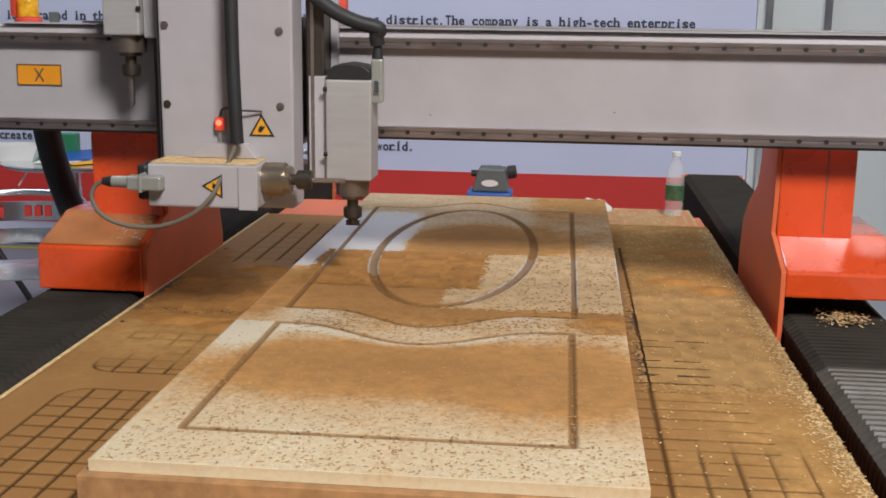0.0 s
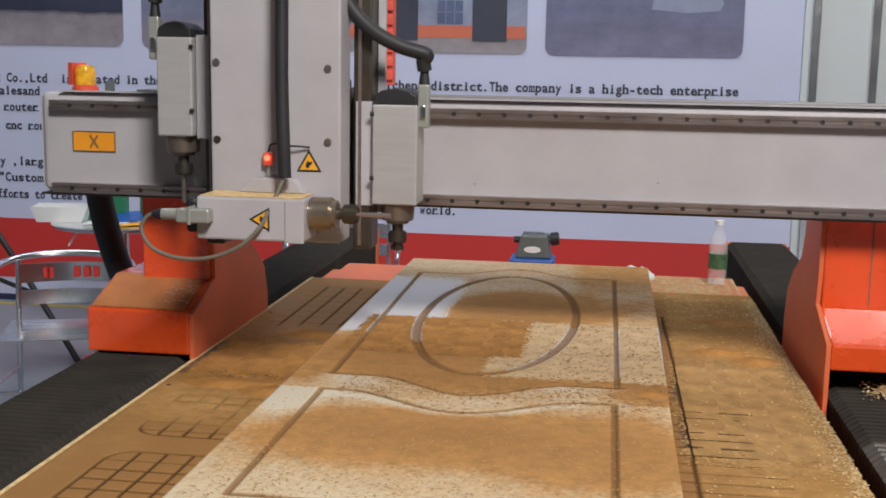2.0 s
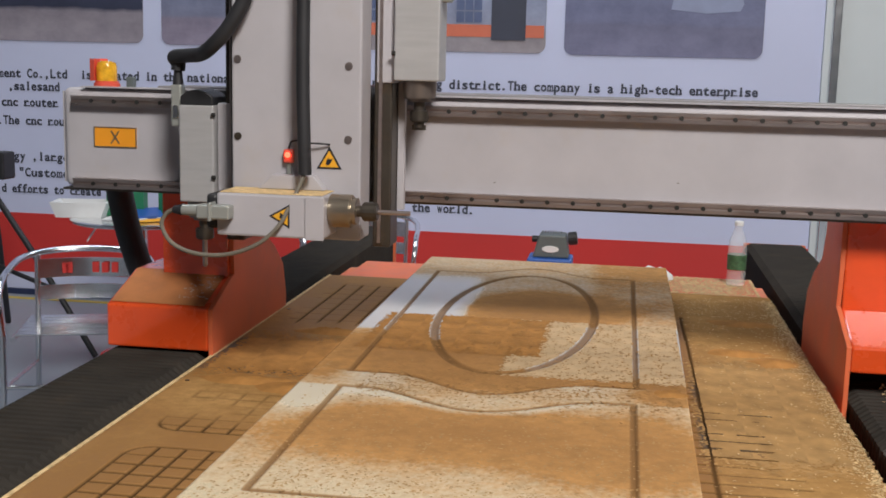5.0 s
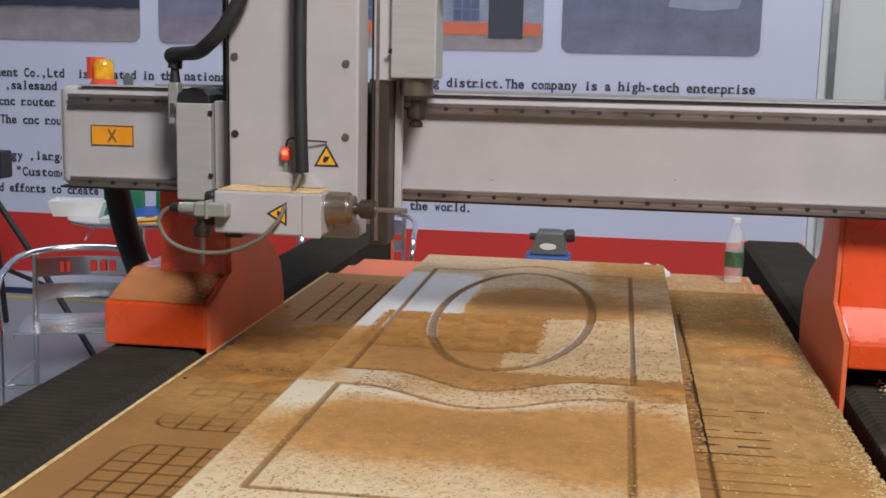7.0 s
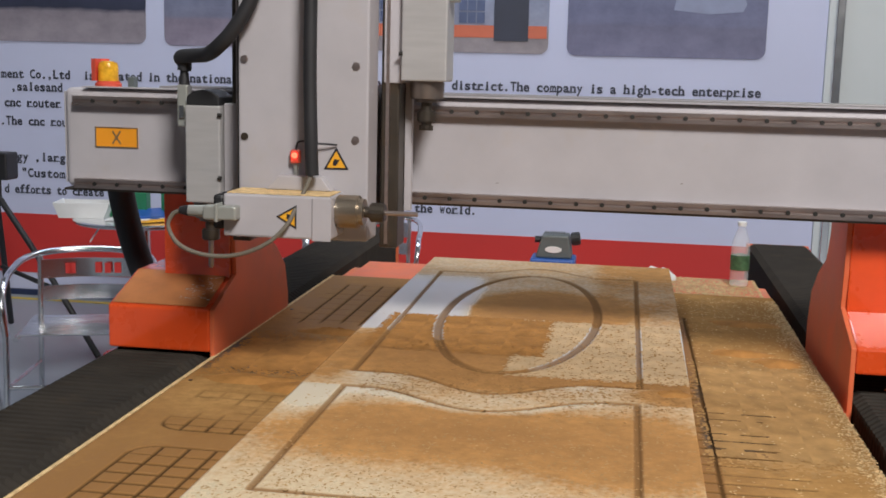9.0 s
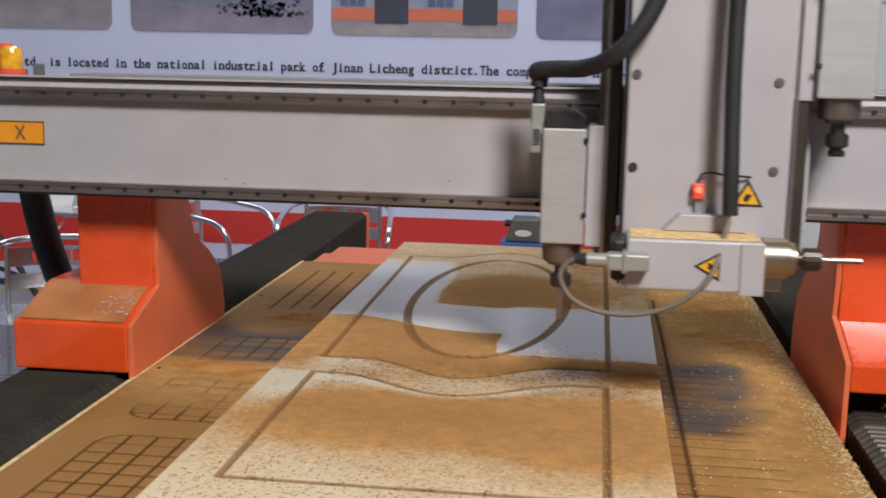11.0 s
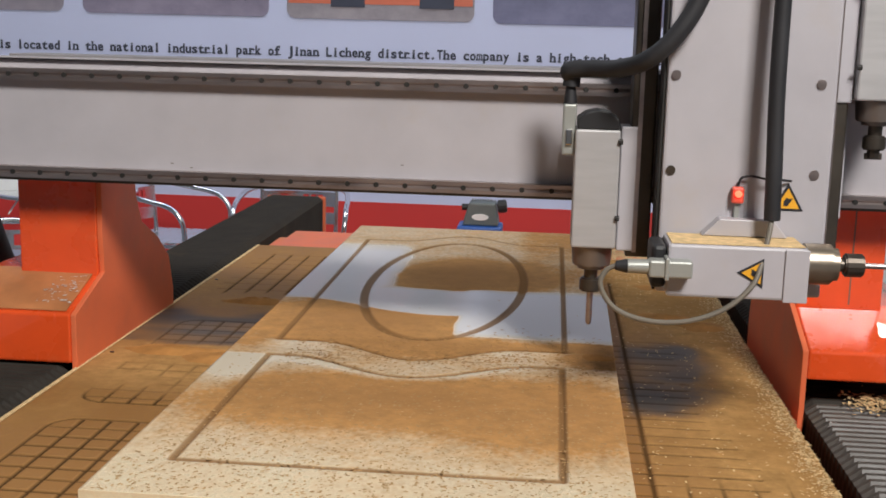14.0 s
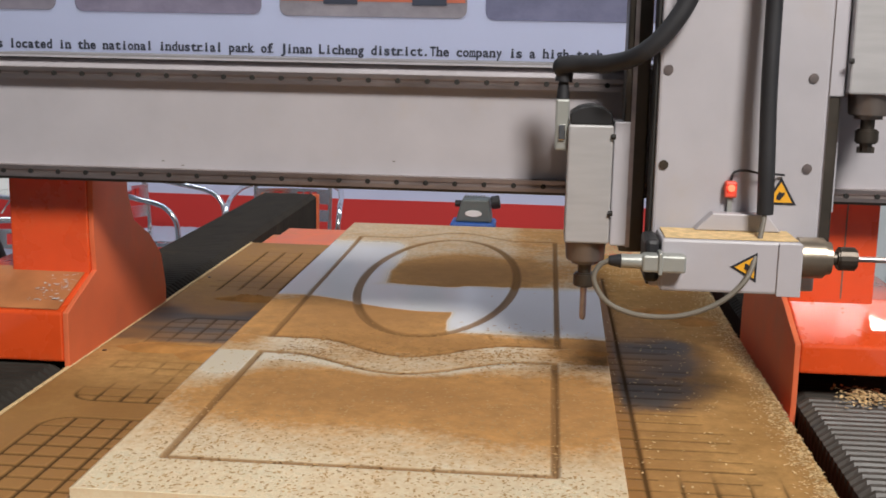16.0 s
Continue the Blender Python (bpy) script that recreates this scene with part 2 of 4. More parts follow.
def rod(a, b, r, r2=None, seg=20, bm=None, bevel=0.0):
    a, b = Vector(a), Vector(b)
    mine = bmesh.new()
    bmesh.ops.create_cone(mine, cap_ends=True, segments=seg, radius1=r, radius2=r if r2 is None else r2, depth=(b - a).length,
                          matrix=Matrix.Translation((a + b) / 2) @ (b - a).to_track_quat("Z", "Y").to_matrix().to_4x4())
    if bevel:
        bmesh.ops.bevel(mine, geom=[e for e in mine.edges if any(len(f.verts) > 4 for f in e.link_faces)], offset=bevel, segments=2, affect="EDGES")
    return join(bm, mine)


def spline(points, n=8):
    p = [Vector(q) for q in points]
    p = [2 * p[0] - p[1]] + p + [2 * p[-1] - p[-2]]
    out = []
    for i in range(1, len(p) - 2):
        for k in range(n):
            t = k / n
            out.append(0.5 * ((2 * p[i]) + (p[i + 1] - p[i - 1]) * t + (2 * p[i - 1] - 5 * p[i] + 4 * p[i + 1] - p[i + 2]) * t * t
                              + (3 * p[i] - p[i - 1] - 3 * p[i + 1] + p[i + 2]) * t ** 3))
    return out + [p[-2]]


def tube(points, r, n=8, seg=12, bm=None, closed=False):
    path = spline(points, n) if n > 1 else [Vector(q) for q in points]
    mine = bmesh.new()
    rings, up = [], Vector((0.13, 0.31, 0.94))
    for i, c in enumerate(path):
        d = (path[min(i + 1, len(path) - 1)] - path[max(i - 1, 0)]).normalized()
        s = d.cross(up)
        s = s.normalized() if s.length > 1e-4 else d.orthogonal().normalized()
        up = s.cross(d)
        rings.append([mine.verts.new(c + r * (math.cos(2 * math.pi * k / seg) * s + math.sin(2 * math.pi * k / seg) * up)) for k in range(seg)])
    for a, b in zip(rings, rings[1:]):
        for k in range(seg):
            mine.faces.new((a[k], a[(k + 1) % seg], b[(k + 1) % seg], b[k]))
    mine.faces.new(rings[0][::-1])
    mine.faces.new(rings[-1])
    return join(bm, mine)


def prism(outline, axis, lo, hi, bevel=0.0, bm=None):
    """An outline in the two other axes (in xyz order), drawn out along one axis."""
    mine = bmesh.new()

    def place(u, v, w):
        return {"x": (w, u, v), "y": (u, w, v), "z": (u, v, w)}[axis]
    a = [mine.verts.new(place(u, v, lo)) for u, v in outline]
    b = [mine.verts.new(place(u, v, hi)) for u, v in outline]
    mine.faces.new(a), mine.faces.new(b[::-1])
    for i in range(len(a)):
        j = (i + 1) % len(a)
        mine.faces.new((a[j], a[i], b[i], b[j]))
    bmesh.ops.recalc_face_normals(mine, faces=mine.faces)
    if bevel:
        bmesh.ops.bevel(mine, geom=mine.edges[:], offset=bevel, segments=2, affect="EDGES", profile=0.5)
    return join(bm, mine)


def lathe(profile, base=(0, 0, 0), seg=28, bm=None):
    mine = bmesh.new()
    rings = [[mine.verts.new((base[0] + r * math.cos(2 * math.pi * k / seg), base[1] + r * math.sin(2 * math.pi * k / seg), base[2] + z)) for k in range(seg)] for r, z in profile]
    for a, b in zip(rings, rings[1:]):
        for k in range(seg):
            mine.faces.new((a[k], a[(k + 1) % seg], b[(k + 1) % seg], b[k]))
    mine.faces.new(rings[0][::-1]), mine.faces.new(rings[-1])
    return join(bm, mine)


def rounded(x0, x1, z0, z1, r, n=6):
    pts = []
    for cx, cz, a in ((x1 - r, z1 - r, 0), (x0 + r, z1 - r, 90), (x0 + r, z0 + r, 180), (x1 - r, z0 + r, 270)):
        pts += [(cx + r * math.cos(radians(a + 90 * k / n)), cz + r * math.sin(radians(a + 90 * k / n))) for k in range(n + 1)]
    return pts


GLYPHS = {}


def glyph(ch, size, bold):
    if (ch, size) not in GLYPHS:
        cu = bpy.data.curves.new("glyph", "FONT")
        cu.body, cu.size, cu.extrude, cu.offset, cu.resolution_u = ch, size, 0.0004, bold, 3
        tmp = bpy.data.objects.new("glyph", cu)
        me = bpy.data.meshes.new_from_object(tmp)
        vs = [tuple(v.co) for v in me.vertices]
        GLYPHS[ch, size] = vs, [tuple(p.vertices) for p in me.polygons]
        bpy.data.objects.remove(tmp), bpy.data.curves.remove(cu), bpy.data.meshes.remove(me)
    return GLYPHS[ch, size]


def lettering(name, words, x0, x1, y, z, size, material, parent, bold=0.0):
    """Printed words in even cells from x0 to x1, upright on a wall that faces -y, baseline at z."""
    cell = (x1 - x0) / len(words)
    verts, faces = [], []
    for i, ch in enumerate(words):
        if ch == " ":
            continue
        vs, fs = glyph(ch, size, bold)
        lo, hi = min(v[0] for v in vs), max(v[0] for v in vs)
        k = min(1.25, 0.88 * cell / (hi - lo)) if ch not in ".,il\"-" else 1.1
        n = len(verts)
        shift = x0 + (i + 0.5) * cell - k * (lo + hi) / 2
        if ch in ".,":
            shift = x0 + (i + 0.2) * cell
        verts += [(shift + v[0] * k, y - v[2], z + v[1]) for v in vs]
        faces += [tuple(n + q for q in f) for f in fs]
        if ch in "ilrnmhkdpfte":
            # slab feet, as in the printed face
            a, b, top = shift + k * lo - 0.004, shift + k * hi + 0.004, z
            n = len(verts)
            verts += [(a, y - 0.0003, top), (b if ch in "ilrhnmkf" else a + 0.016, y - 0.0003, top), (b if ch in "ilrhnmkf" else a + 0.016, y - 0.0003, top + 0.006), (a, y - 0.0003, top + 0.006)]
            if ch in "ilrhnmkf":
                faces.append((n, n + 1, n + 2, n + 3))
    me = bpy.data.meshes.new(name)
    me.from_pydata(verts, [], faces)
    me.materials.append(material)
    ob = new(name, me)
    ob.parent = parent
    return ob


# ---- the hall ----
WALL_Y = 6.7
tagged(part("floor", box(-9, 8, -6, 9, -0.12, 0), M["floor"]), "grey-blue smooth exhibition hall floor", "floor", kind="structure")
# unseen shell added to close the hall; its grey sets the bounced light
tagged(part("ceiling", box(-9, 8, -6, 9, 6.2, 6.35), M["concrete"]), "unseen grey hall ceiling", "ceiling", kind="structure")
tagged(part("wall_south", box(-9, 8, -6.15, -6, 0, 6.2), M["concrete"]), "unseen plain grey hall wall", "wall", kind="structure")
tagged(part("wall_west", box(-9.15, -9, -6, 9, 0, 6.2), M["concrete"]), "unseen plain grey hall wall", "wall", kind="structure")
tagged(part("wall_east", box(8, 8.15, -6, 9, 0, 6.2), M["concrete"]), "unseen plain grey hall wall", "wall", kind="structure")
tagged(part("wall_far", box(-9, 8, 9, 9.15, 0, 6.2), M["concrete"]), "unseen plain grey hall wall", "wall", kind="structure")

backdrop = tagged(part("wall_north", box(-6.5, 1.06, WALL_Y, WALL_Y + 0.08, 0.035, 3.2), M["print_white"]),
                  "pale lilac printed booth backdrop with photographs and text", "wall", kind="structure")
part("red_band", box(-6.5, 1.06, WALL_Y - 0.004, WALL_Y + 0.002, 0.145, 0.525), M["print_red"], backdrop, "plain red printed band")
part("baseboard", box(-6.5, 1.06, WALL_Y - 0.02, WALL_Y + 0.06, 0.0, 0.034), M["navy"], backdrop, "dark navy base strip")
tagged(part("floor_tape", box(-6.5, 1.0, WALL_Y - 0.16, WALL_Y - 0.11, 0.0, 0.003), M["tape"]), "yellow tape strip on the hall floor", "tape", kind="structure")

LINES = (
    ("ment Co.,Ltd", -3.900, -3.435, 1.379), ("is located in the national industrial park of Jinan Licheng district.The company is a high-tech enterprise", -3.350, 0.728, 1.379),
    (",salesand", -3.835, -3.488, 1.30), ("cnc router", -3.885, -3.503, 1.20), (".The cnc router", -3.915, -3.35, 1.086),
    ("ology ,large", -3.94, -3.44, 0.862), ("\"Customer", -3.785, -3.40, 0.760), ("d efforts to create", -3.905, -3.23, 0.655), ("the world.", -1.25, -0.869, 0.643),
)
for words, x0, x1, z in LINES:
    lettering("printed_text", words, x0, x1, WALL_Y - 0.003, z, 0.076, M["print_text"], backdrop, 0.0022)


def photo_material(name, sky, wall, ground, level):
    """A printed photograph: sky or wall above, a paved yard below, soft and blotchy."""
    m, n, l, b = nodes_of(name)
    nt = m.node_tree
    tc = n.new("ShaderNodeTexCoord")
    sep = n.new("ShaderNodeSeparateXYZ")
    l.new(tc.outputs["Generated"], sep.inputs[0])
    wob = add_noise(nt, 2.2, 5, 0.6, "Generated").outputs[0]
    h = calc(nt, "ADD", sep.outputs["Z"], calc(nt, "MULTIPLY", calc(nt, "SUBTRACT", wob, 0.5), 0.08))
    base = ramp(nt, h, ((0.0, ground), (level, tuple(c * 0.8 for c in ground)), (level + 0.03, wall), (min(0.95, level + 0.45), sky)))
    blot = ramp(nt, add_noise(nt, 5, 6, 0.65, "Generated").outputs[0], ((0.35, (0.75, 0.75, 0.78)), (0.65, (1.1, 1.1, 1.1))))
    l.new(mix(nt, 1.0, base.outputs[0], blot.outputs[0], "MULTIPLY"), b.inputs["Base Color"])
    b.inputs["Roughness"].default_value = 0.6
    return m


def photo(x0, x1, z0, z1, material, label):
    p = part("photo_print", prism(rounded(x0, x1, z0, z1, 0.05), "y", WALL_Y - 0.006, WALL_Y + 0.001), material, backdrop, label)
    return p


PH = 0.85
dark_yard = photo_material("photo_dark_yard", (0.10, 0.11, 0.18), (0.035, 0.04, 0.075), (0.34, 0.30, 0.34), 0.22)
pale_yard = photo_material("photo_pale_yard", (0.25, 0.28, 0.42), (0.20, 0.21, 0.30), (0.30, 0.26, 0.34), 0.18)
shop_yard = photo_material("photo_workshop", (0.25, 0.30, 0.45), (0.30, 0.32, 0.42), (0.36, 0.32, 0.34), 0.14)
car_yard = photo_material("photo_car_yard", (0.16, 0.18, 0.30), (0.17, 0.18, 0.29), (0.20, 0.20, 0.31), 0.2)
photo(-4.05, -2.935, 1.605, 1.605 + PH, dark_yard, "printed photograph of a dark workshop front")
ph1 = photo(-2.815, -1.689, 1.60, 1.60 + PH, pale_yard, "printed photograph of a paved yard with trees")
ph2 = photo(-1.58, -0.483, 1.595, 1.595 + PH, shop_yard, "printed photograph of a low factory building")
ph3 = photo(-0.375, 0.735, 1.59, 1.59 + PH, car_yard, "printed photograph of a yard with a pale car")
dark_print = surface("print_dark", (0.045, 0.05, 0.075), 0.6, vary=0.2, scale=4)
orange_print = surface("print_orange", (0.62, 0.16, 0.09), 0.6, vary=0.1, scale=4)
pane_print = surface("print_pane", (0.10, 0.13, 0.24), 0.6, vary=0.2, scale=8)
pale_print = surface("print_pale", (0.26, 0.29, 0.42), 0.6, vary=0.1, scale=8)
leaf_print = surface("print_leaf", (0.055, 0.065, 0.10), 0.6, vary=0.3, scale=14)
Y0, Y1 = WALL_Y - 0.008, WALL_Y - 0.005
part("printed_plinth", box(-1.57, -0.493, Y0, Y1, 1.682, 1.752), orange_print, ph2)
for x in (-1.22, -0.70):
    part("printed_doorway", box(x - 0.10, x + 0.10, Y0 - 0.003, Y1 - 0.003, 1.665, 2.15), dark_print, ph2)
for x in (-1.45, -0.93):
    bm = None
    for i in range(3):
        for j in range(2):
            bm = box(x - 0.075 + i * 0.052, x - 0.03 + i * 0.052, Y0 - 0.003, Y1 - 0.003, 1.765 + j * 0.07, 1.825 + j * 0.07, bm=bm)
    part("printed_window", bm, pane_print, ph2)
part("printed_car", prism([(0.22, 1.855), (0.23, 1.91), (0.28, 1.95), (0.34, 2.02), (0.52, 2.02), (0.60, 1.95), (0.62, 1.89), (0.60, 1.85), (0.42, 1.835)], "y", Y0, Y1), pale_print, ph3)
rng = random.Random(4)
bm = None
for k in range(220):
    x, z, r = rng.gauss(-2.0, 0.11), 1.70 + abs(rng.gauss(0, 0.075)), rng.uniform(0.005, 0.015)
    a = rng.uniform(0, 6.28)
    bm = prism([(x + r * math.cos(q + a), z + r * math.sin(q + a)) for q in (0, 1.3, 2.4, 3.7, 5.0)], "y", Y0, Y1 - 0.0001 * (k % 9), bm=bm)
part("printed_tree", bm, leaf_print, ph1)

booth = tagged(part("wall_booth_side", box(1.062, 4.5, WALL_Y - 0.02, WALL_Y + 0.06, 0.0, 3.2), M["panel"]), "pale grey booth partition panels", "wall", kind="structure")
for x in (1.10, 1.42, 1.98):
    part("aluminium_post", box(x, x + 0.045, WALL_Y - 0.05, WALL_Y - 0.022, 0.0, 3.2, 0.006), M["alu"], booth, "slim aluminium post")


# ---- router table ----
BED_Z, TOP_Z = 0.785, 0.855
BX0, BX1, BY0, BY1 = -0.985, 0.487, 0.35, 3.78

table = thing("router_table", "orange steel table of a woodworking router machine", "machine table")
part("table_top", box(-1.0, 0.505, 0.3, 4.12, 0.70, 0.755, 0.006), M["orange_dusty"], table, "dusty orange steel top")
part("end_beam", box(-0.95, 0.47, 3.80, 4.16, 0.66, 0.775, 0.008), M["orange_dusty"], table, "sawdust-covered orange end beam")
for y in (0.55, 2.3, 3.85):
    for x in (-0.92, 0.32):
        part("leg", box(x, x + 0.12, y, y + 0.12, 0.0, 0.70, 0.008), M["orange"], table)
part("side_beam", box(-0.98, -0.86, 0.3, 4.1, 0.52, 0.699, 0.008), M["orange"], table)
part("side_beam", box(0.36, 0.48, 0.3, 4.1, 0.52, 0.699, 0.008), M["orange"], table)


def noise2(x, y, s, seed=0.0):
    return noise.noise(Vector((x * s + seed, y * s - seed, seed * 0.37)))


def blob(x, y, cx, cy, rx, ry, soft=1.0):
    d = ((x - cx) / rx) ** 2 + ((y - cy) / ry) ** 2
    return math.exp(-(d ** soft))


def smooth(a, b, v):
    t = min(1.0, max(0.0, (v - a) / (b - a)))
    return t * t * (3 - 2 * t)


def sheet(name, xs, ys, height, layers, material, parent, thick, skirt=None):
    """A board with a fine top surface that is cut by a height function, closed at the sides and below."""
    nx, ny = len(xs), len(ys)
    verts = [(x, y, height(x, y)) for y in ys for x in xs]
    faces = [(j * nx + i, j * nx + i + 1, (j + 1) * nx + i + 1, (j + 1) * nx + i) for j in range(ny - 1) for i in range(nx - 1)]
    rim = [i for i in range(nx)] + [j * nx + nx - 1 for j in range(1, ny)] + [(ny - 1) * nx + i for i in range(nx - 2, -1, -1)] + [j * nx for j in range(ny - 2, 0, -1)]
    low = len(verts)
    verts += [(verts[k][0], verts[k][1], thick) for k in rim]
    n = len(rim)
    faces += [(rim[k], low + k, low + (k + 1) % n, rim[(k + 1) % n]) for k in range(n)]
    faces.append(tuple(low + k for k in range(n - 1, -1, -1)))
    me = bpy.data.meshes.new(name)
    me.from_pydata(verts, [], faces)
    for key, f in layers.items():
        at = me.attributes.new(key, "FLOAT", "POINT")
        at.data.foreach_set("value", [f(x, y) for x, y, z in verts[:low]] + [f(verts[k][0], verts[k][1]) * 0.5 for k in rim])
    for p in me.polygons[: (nx - 1) * (ny - 1)]:
        p.use_smooth = True
    me.materials.append(material)
    ob = new(name, me)
    ob.parent = parent
    return ob


def steps(a, b, first, growth):
    out, s = [a], first
    while out[-1] + s < b:
        out.append(out[-1] + s)
        s *= growth
    return np.array(out + [b])


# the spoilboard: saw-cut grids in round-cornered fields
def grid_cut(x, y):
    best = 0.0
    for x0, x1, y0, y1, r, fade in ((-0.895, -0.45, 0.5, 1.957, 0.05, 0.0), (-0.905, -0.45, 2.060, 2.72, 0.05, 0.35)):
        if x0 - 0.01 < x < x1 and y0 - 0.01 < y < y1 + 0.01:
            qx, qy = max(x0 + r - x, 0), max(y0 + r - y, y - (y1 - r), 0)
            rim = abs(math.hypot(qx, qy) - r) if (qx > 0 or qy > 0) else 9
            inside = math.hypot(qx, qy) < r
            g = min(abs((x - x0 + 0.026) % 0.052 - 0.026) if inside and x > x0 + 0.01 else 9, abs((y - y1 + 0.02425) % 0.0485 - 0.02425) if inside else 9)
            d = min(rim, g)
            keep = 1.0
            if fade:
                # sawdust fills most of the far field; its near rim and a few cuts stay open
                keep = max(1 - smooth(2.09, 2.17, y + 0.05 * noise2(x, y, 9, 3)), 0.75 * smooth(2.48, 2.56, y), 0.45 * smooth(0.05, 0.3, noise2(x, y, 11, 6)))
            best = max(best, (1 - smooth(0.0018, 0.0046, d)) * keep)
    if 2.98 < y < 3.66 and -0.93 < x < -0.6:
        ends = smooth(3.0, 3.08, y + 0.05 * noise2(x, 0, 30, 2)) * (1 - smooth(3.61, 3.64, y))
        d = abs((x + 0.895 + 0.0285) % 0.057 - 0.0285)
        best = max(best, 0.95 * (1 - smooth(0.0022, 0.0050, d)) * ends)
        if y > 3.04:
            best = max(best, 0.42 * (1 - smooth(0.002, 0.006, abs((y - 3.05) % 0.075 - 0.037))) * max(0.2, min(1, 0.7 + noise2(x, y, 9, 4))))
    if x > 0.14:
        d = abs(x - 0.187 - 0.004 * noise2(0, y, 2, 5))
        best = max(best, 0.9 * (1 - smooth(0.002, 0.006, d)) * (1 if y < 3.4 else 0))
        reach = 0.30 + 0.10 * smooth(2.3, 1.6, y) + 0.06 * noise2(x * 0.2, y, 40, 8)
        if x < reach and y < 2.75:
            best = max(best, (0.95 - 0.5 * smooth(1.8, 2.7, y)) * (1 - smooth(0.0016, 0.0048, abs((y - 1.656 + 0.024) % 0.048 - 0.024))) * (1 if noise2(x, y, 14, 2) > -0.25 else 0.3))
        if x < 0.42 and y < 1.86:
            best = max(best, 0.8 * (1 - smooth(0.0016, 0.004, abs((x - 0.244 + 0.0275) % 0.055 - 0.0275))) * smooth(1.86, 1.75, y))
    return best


def bed_dust(x, y):
    v = 0.26 + 0.26 * noise2(x, y, 3, 1) + 0.18 * noise2(x, y, 9, 4)
    if x > 0.14:
        v += 0.55 * smooth(2.8, 3.4, y) + 0.55 * smooth(0.24, 0.45, x) + 0.2 * blob(x, y, 0.32, 2.4, 0.2, 0.6) + 0.12
        # the strip beside the panel, up to the long cut, is kept darker
        v -= 0.75 * bed_wiped(x, y) + 0.7 * (1 - smooth(0.180, 0.196, x)) * (1 - smooth(3.3, 3.5, y))
    else:
        v += 0.6 * blob(x, y, -0.75, 2.38, 0.24, 0.10) + 0.5 * blob(x, y, -0.72, 2.93, 0.13, 0.05) + 0.35 * blob(x, y, -0.8, 2.25, 0.2, 0.1) - 0.5 * bed_wiped(x, y) - 0.2 * smooth(2.1, 1.8, y)
    return max(0.0, v)


def bed_wiped(x, y):
    n = 0.06 * noise2(x, y, 8, 6)
    if x < 0:
        return 0.95 * smooth(2.46, 2.54, y + n) * (1 - smooth(2.76, 2.84, y + n)) * max(0, min(1, 0.8 + 0.5 * noise2(x * 0.25, y, 22, 4)))
    n_edge = smooth(0.165, 0.180, x)
    band = n_edge * smooth(2.12, 2.2, y + n) * (1 - smooth(2.6, 2.8, y + n * 2)) * (1 - smooth(0.24, 0.42, x + n * 2))
    return 0.95 * band * max(0, min(1, 0.75 + 0.7 * noise2(x, y, 7, 9) + 0.25 * noise2(x * 0.25, y, 24, 4)))


def bed_height(x, y):
    g = grid_cut(x, y)
    edge = 0.004 * smooth(0.478, 0.487, x) * (0.5 + noise2(x, y, 60, 3))
    return BED_Z - 0.0035 * g - edge + 0.0003 * noise2(x, y, 12, 2)


bed_xs = np.concatenate([np.arange(BX0, -0.44, 0.0035), np.arange(-0.44, 0.14, 0.03), np.arange(0.14, BX1, 0.0035), [BX1]])
bed_ys = steps(1.25, BY1, 0.0032, 1.0016)
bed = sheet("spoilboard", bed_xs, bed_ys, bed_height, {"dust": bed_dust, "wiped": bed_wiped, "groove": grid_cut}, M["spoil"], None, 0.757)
tagged(bed, "brown fibreboard spoilboard with sawn grid lines and sawdust", "spoilboard")
part("front_board", box(BX0, BX1, BY0, 1.248, 0.757, BED_Z, 0.001), M["slab"], bed, "plain brown fibreboard")
part("edge_strip", box(BX0 - 0.010, BX0 - 0.001, BY0, BY1, 0.756, BED_Z + 0.002, 0.002), M["chip"], bed, "pale wooden edge strip")
for y in (1.62, 2.4, 3.2):
    part("edge_screw", rod((BX0 + 0.02, y, BED_Z + 0.0002), (BX0 + 0.02, y, BED_Z + 0.0018), 0.005, seg=10), M["dark_steel"], bed)

# ---- the carved door panel on its slab ----
slab = tagged(part("support_slab", box(-0.658, 0.137, 1.455, 3.82, BED_Z + 0.0015, TOP_Z - 0.0185, 0.001), M["slab"]), "thick chipboard slab under the door panel", "board")
PX0, PX1, PY0, PY1 = -0.647, 0.153, 1.473, 3.85


def seg_d(x, y, ax, ay, bx, by):
    t = max(0, min(1, ((x - ax) * (bx - ax) + (y - ay) * (by - ay)) / ((bx - ax) ** 2 + (by - ay) ** 2)))
    return math.hypot(x - ax - t * (bx - ax), y - ay - t * (by - ay))


def wave(x, base, dip, half):
    """The curved rail: flat at both sides, hanging in the middle."""
    u = (x + 0.264) / half
    return base - dip * (math.cos(min(1, abs(u)) * math.pi) * 0.5 + 0.5)


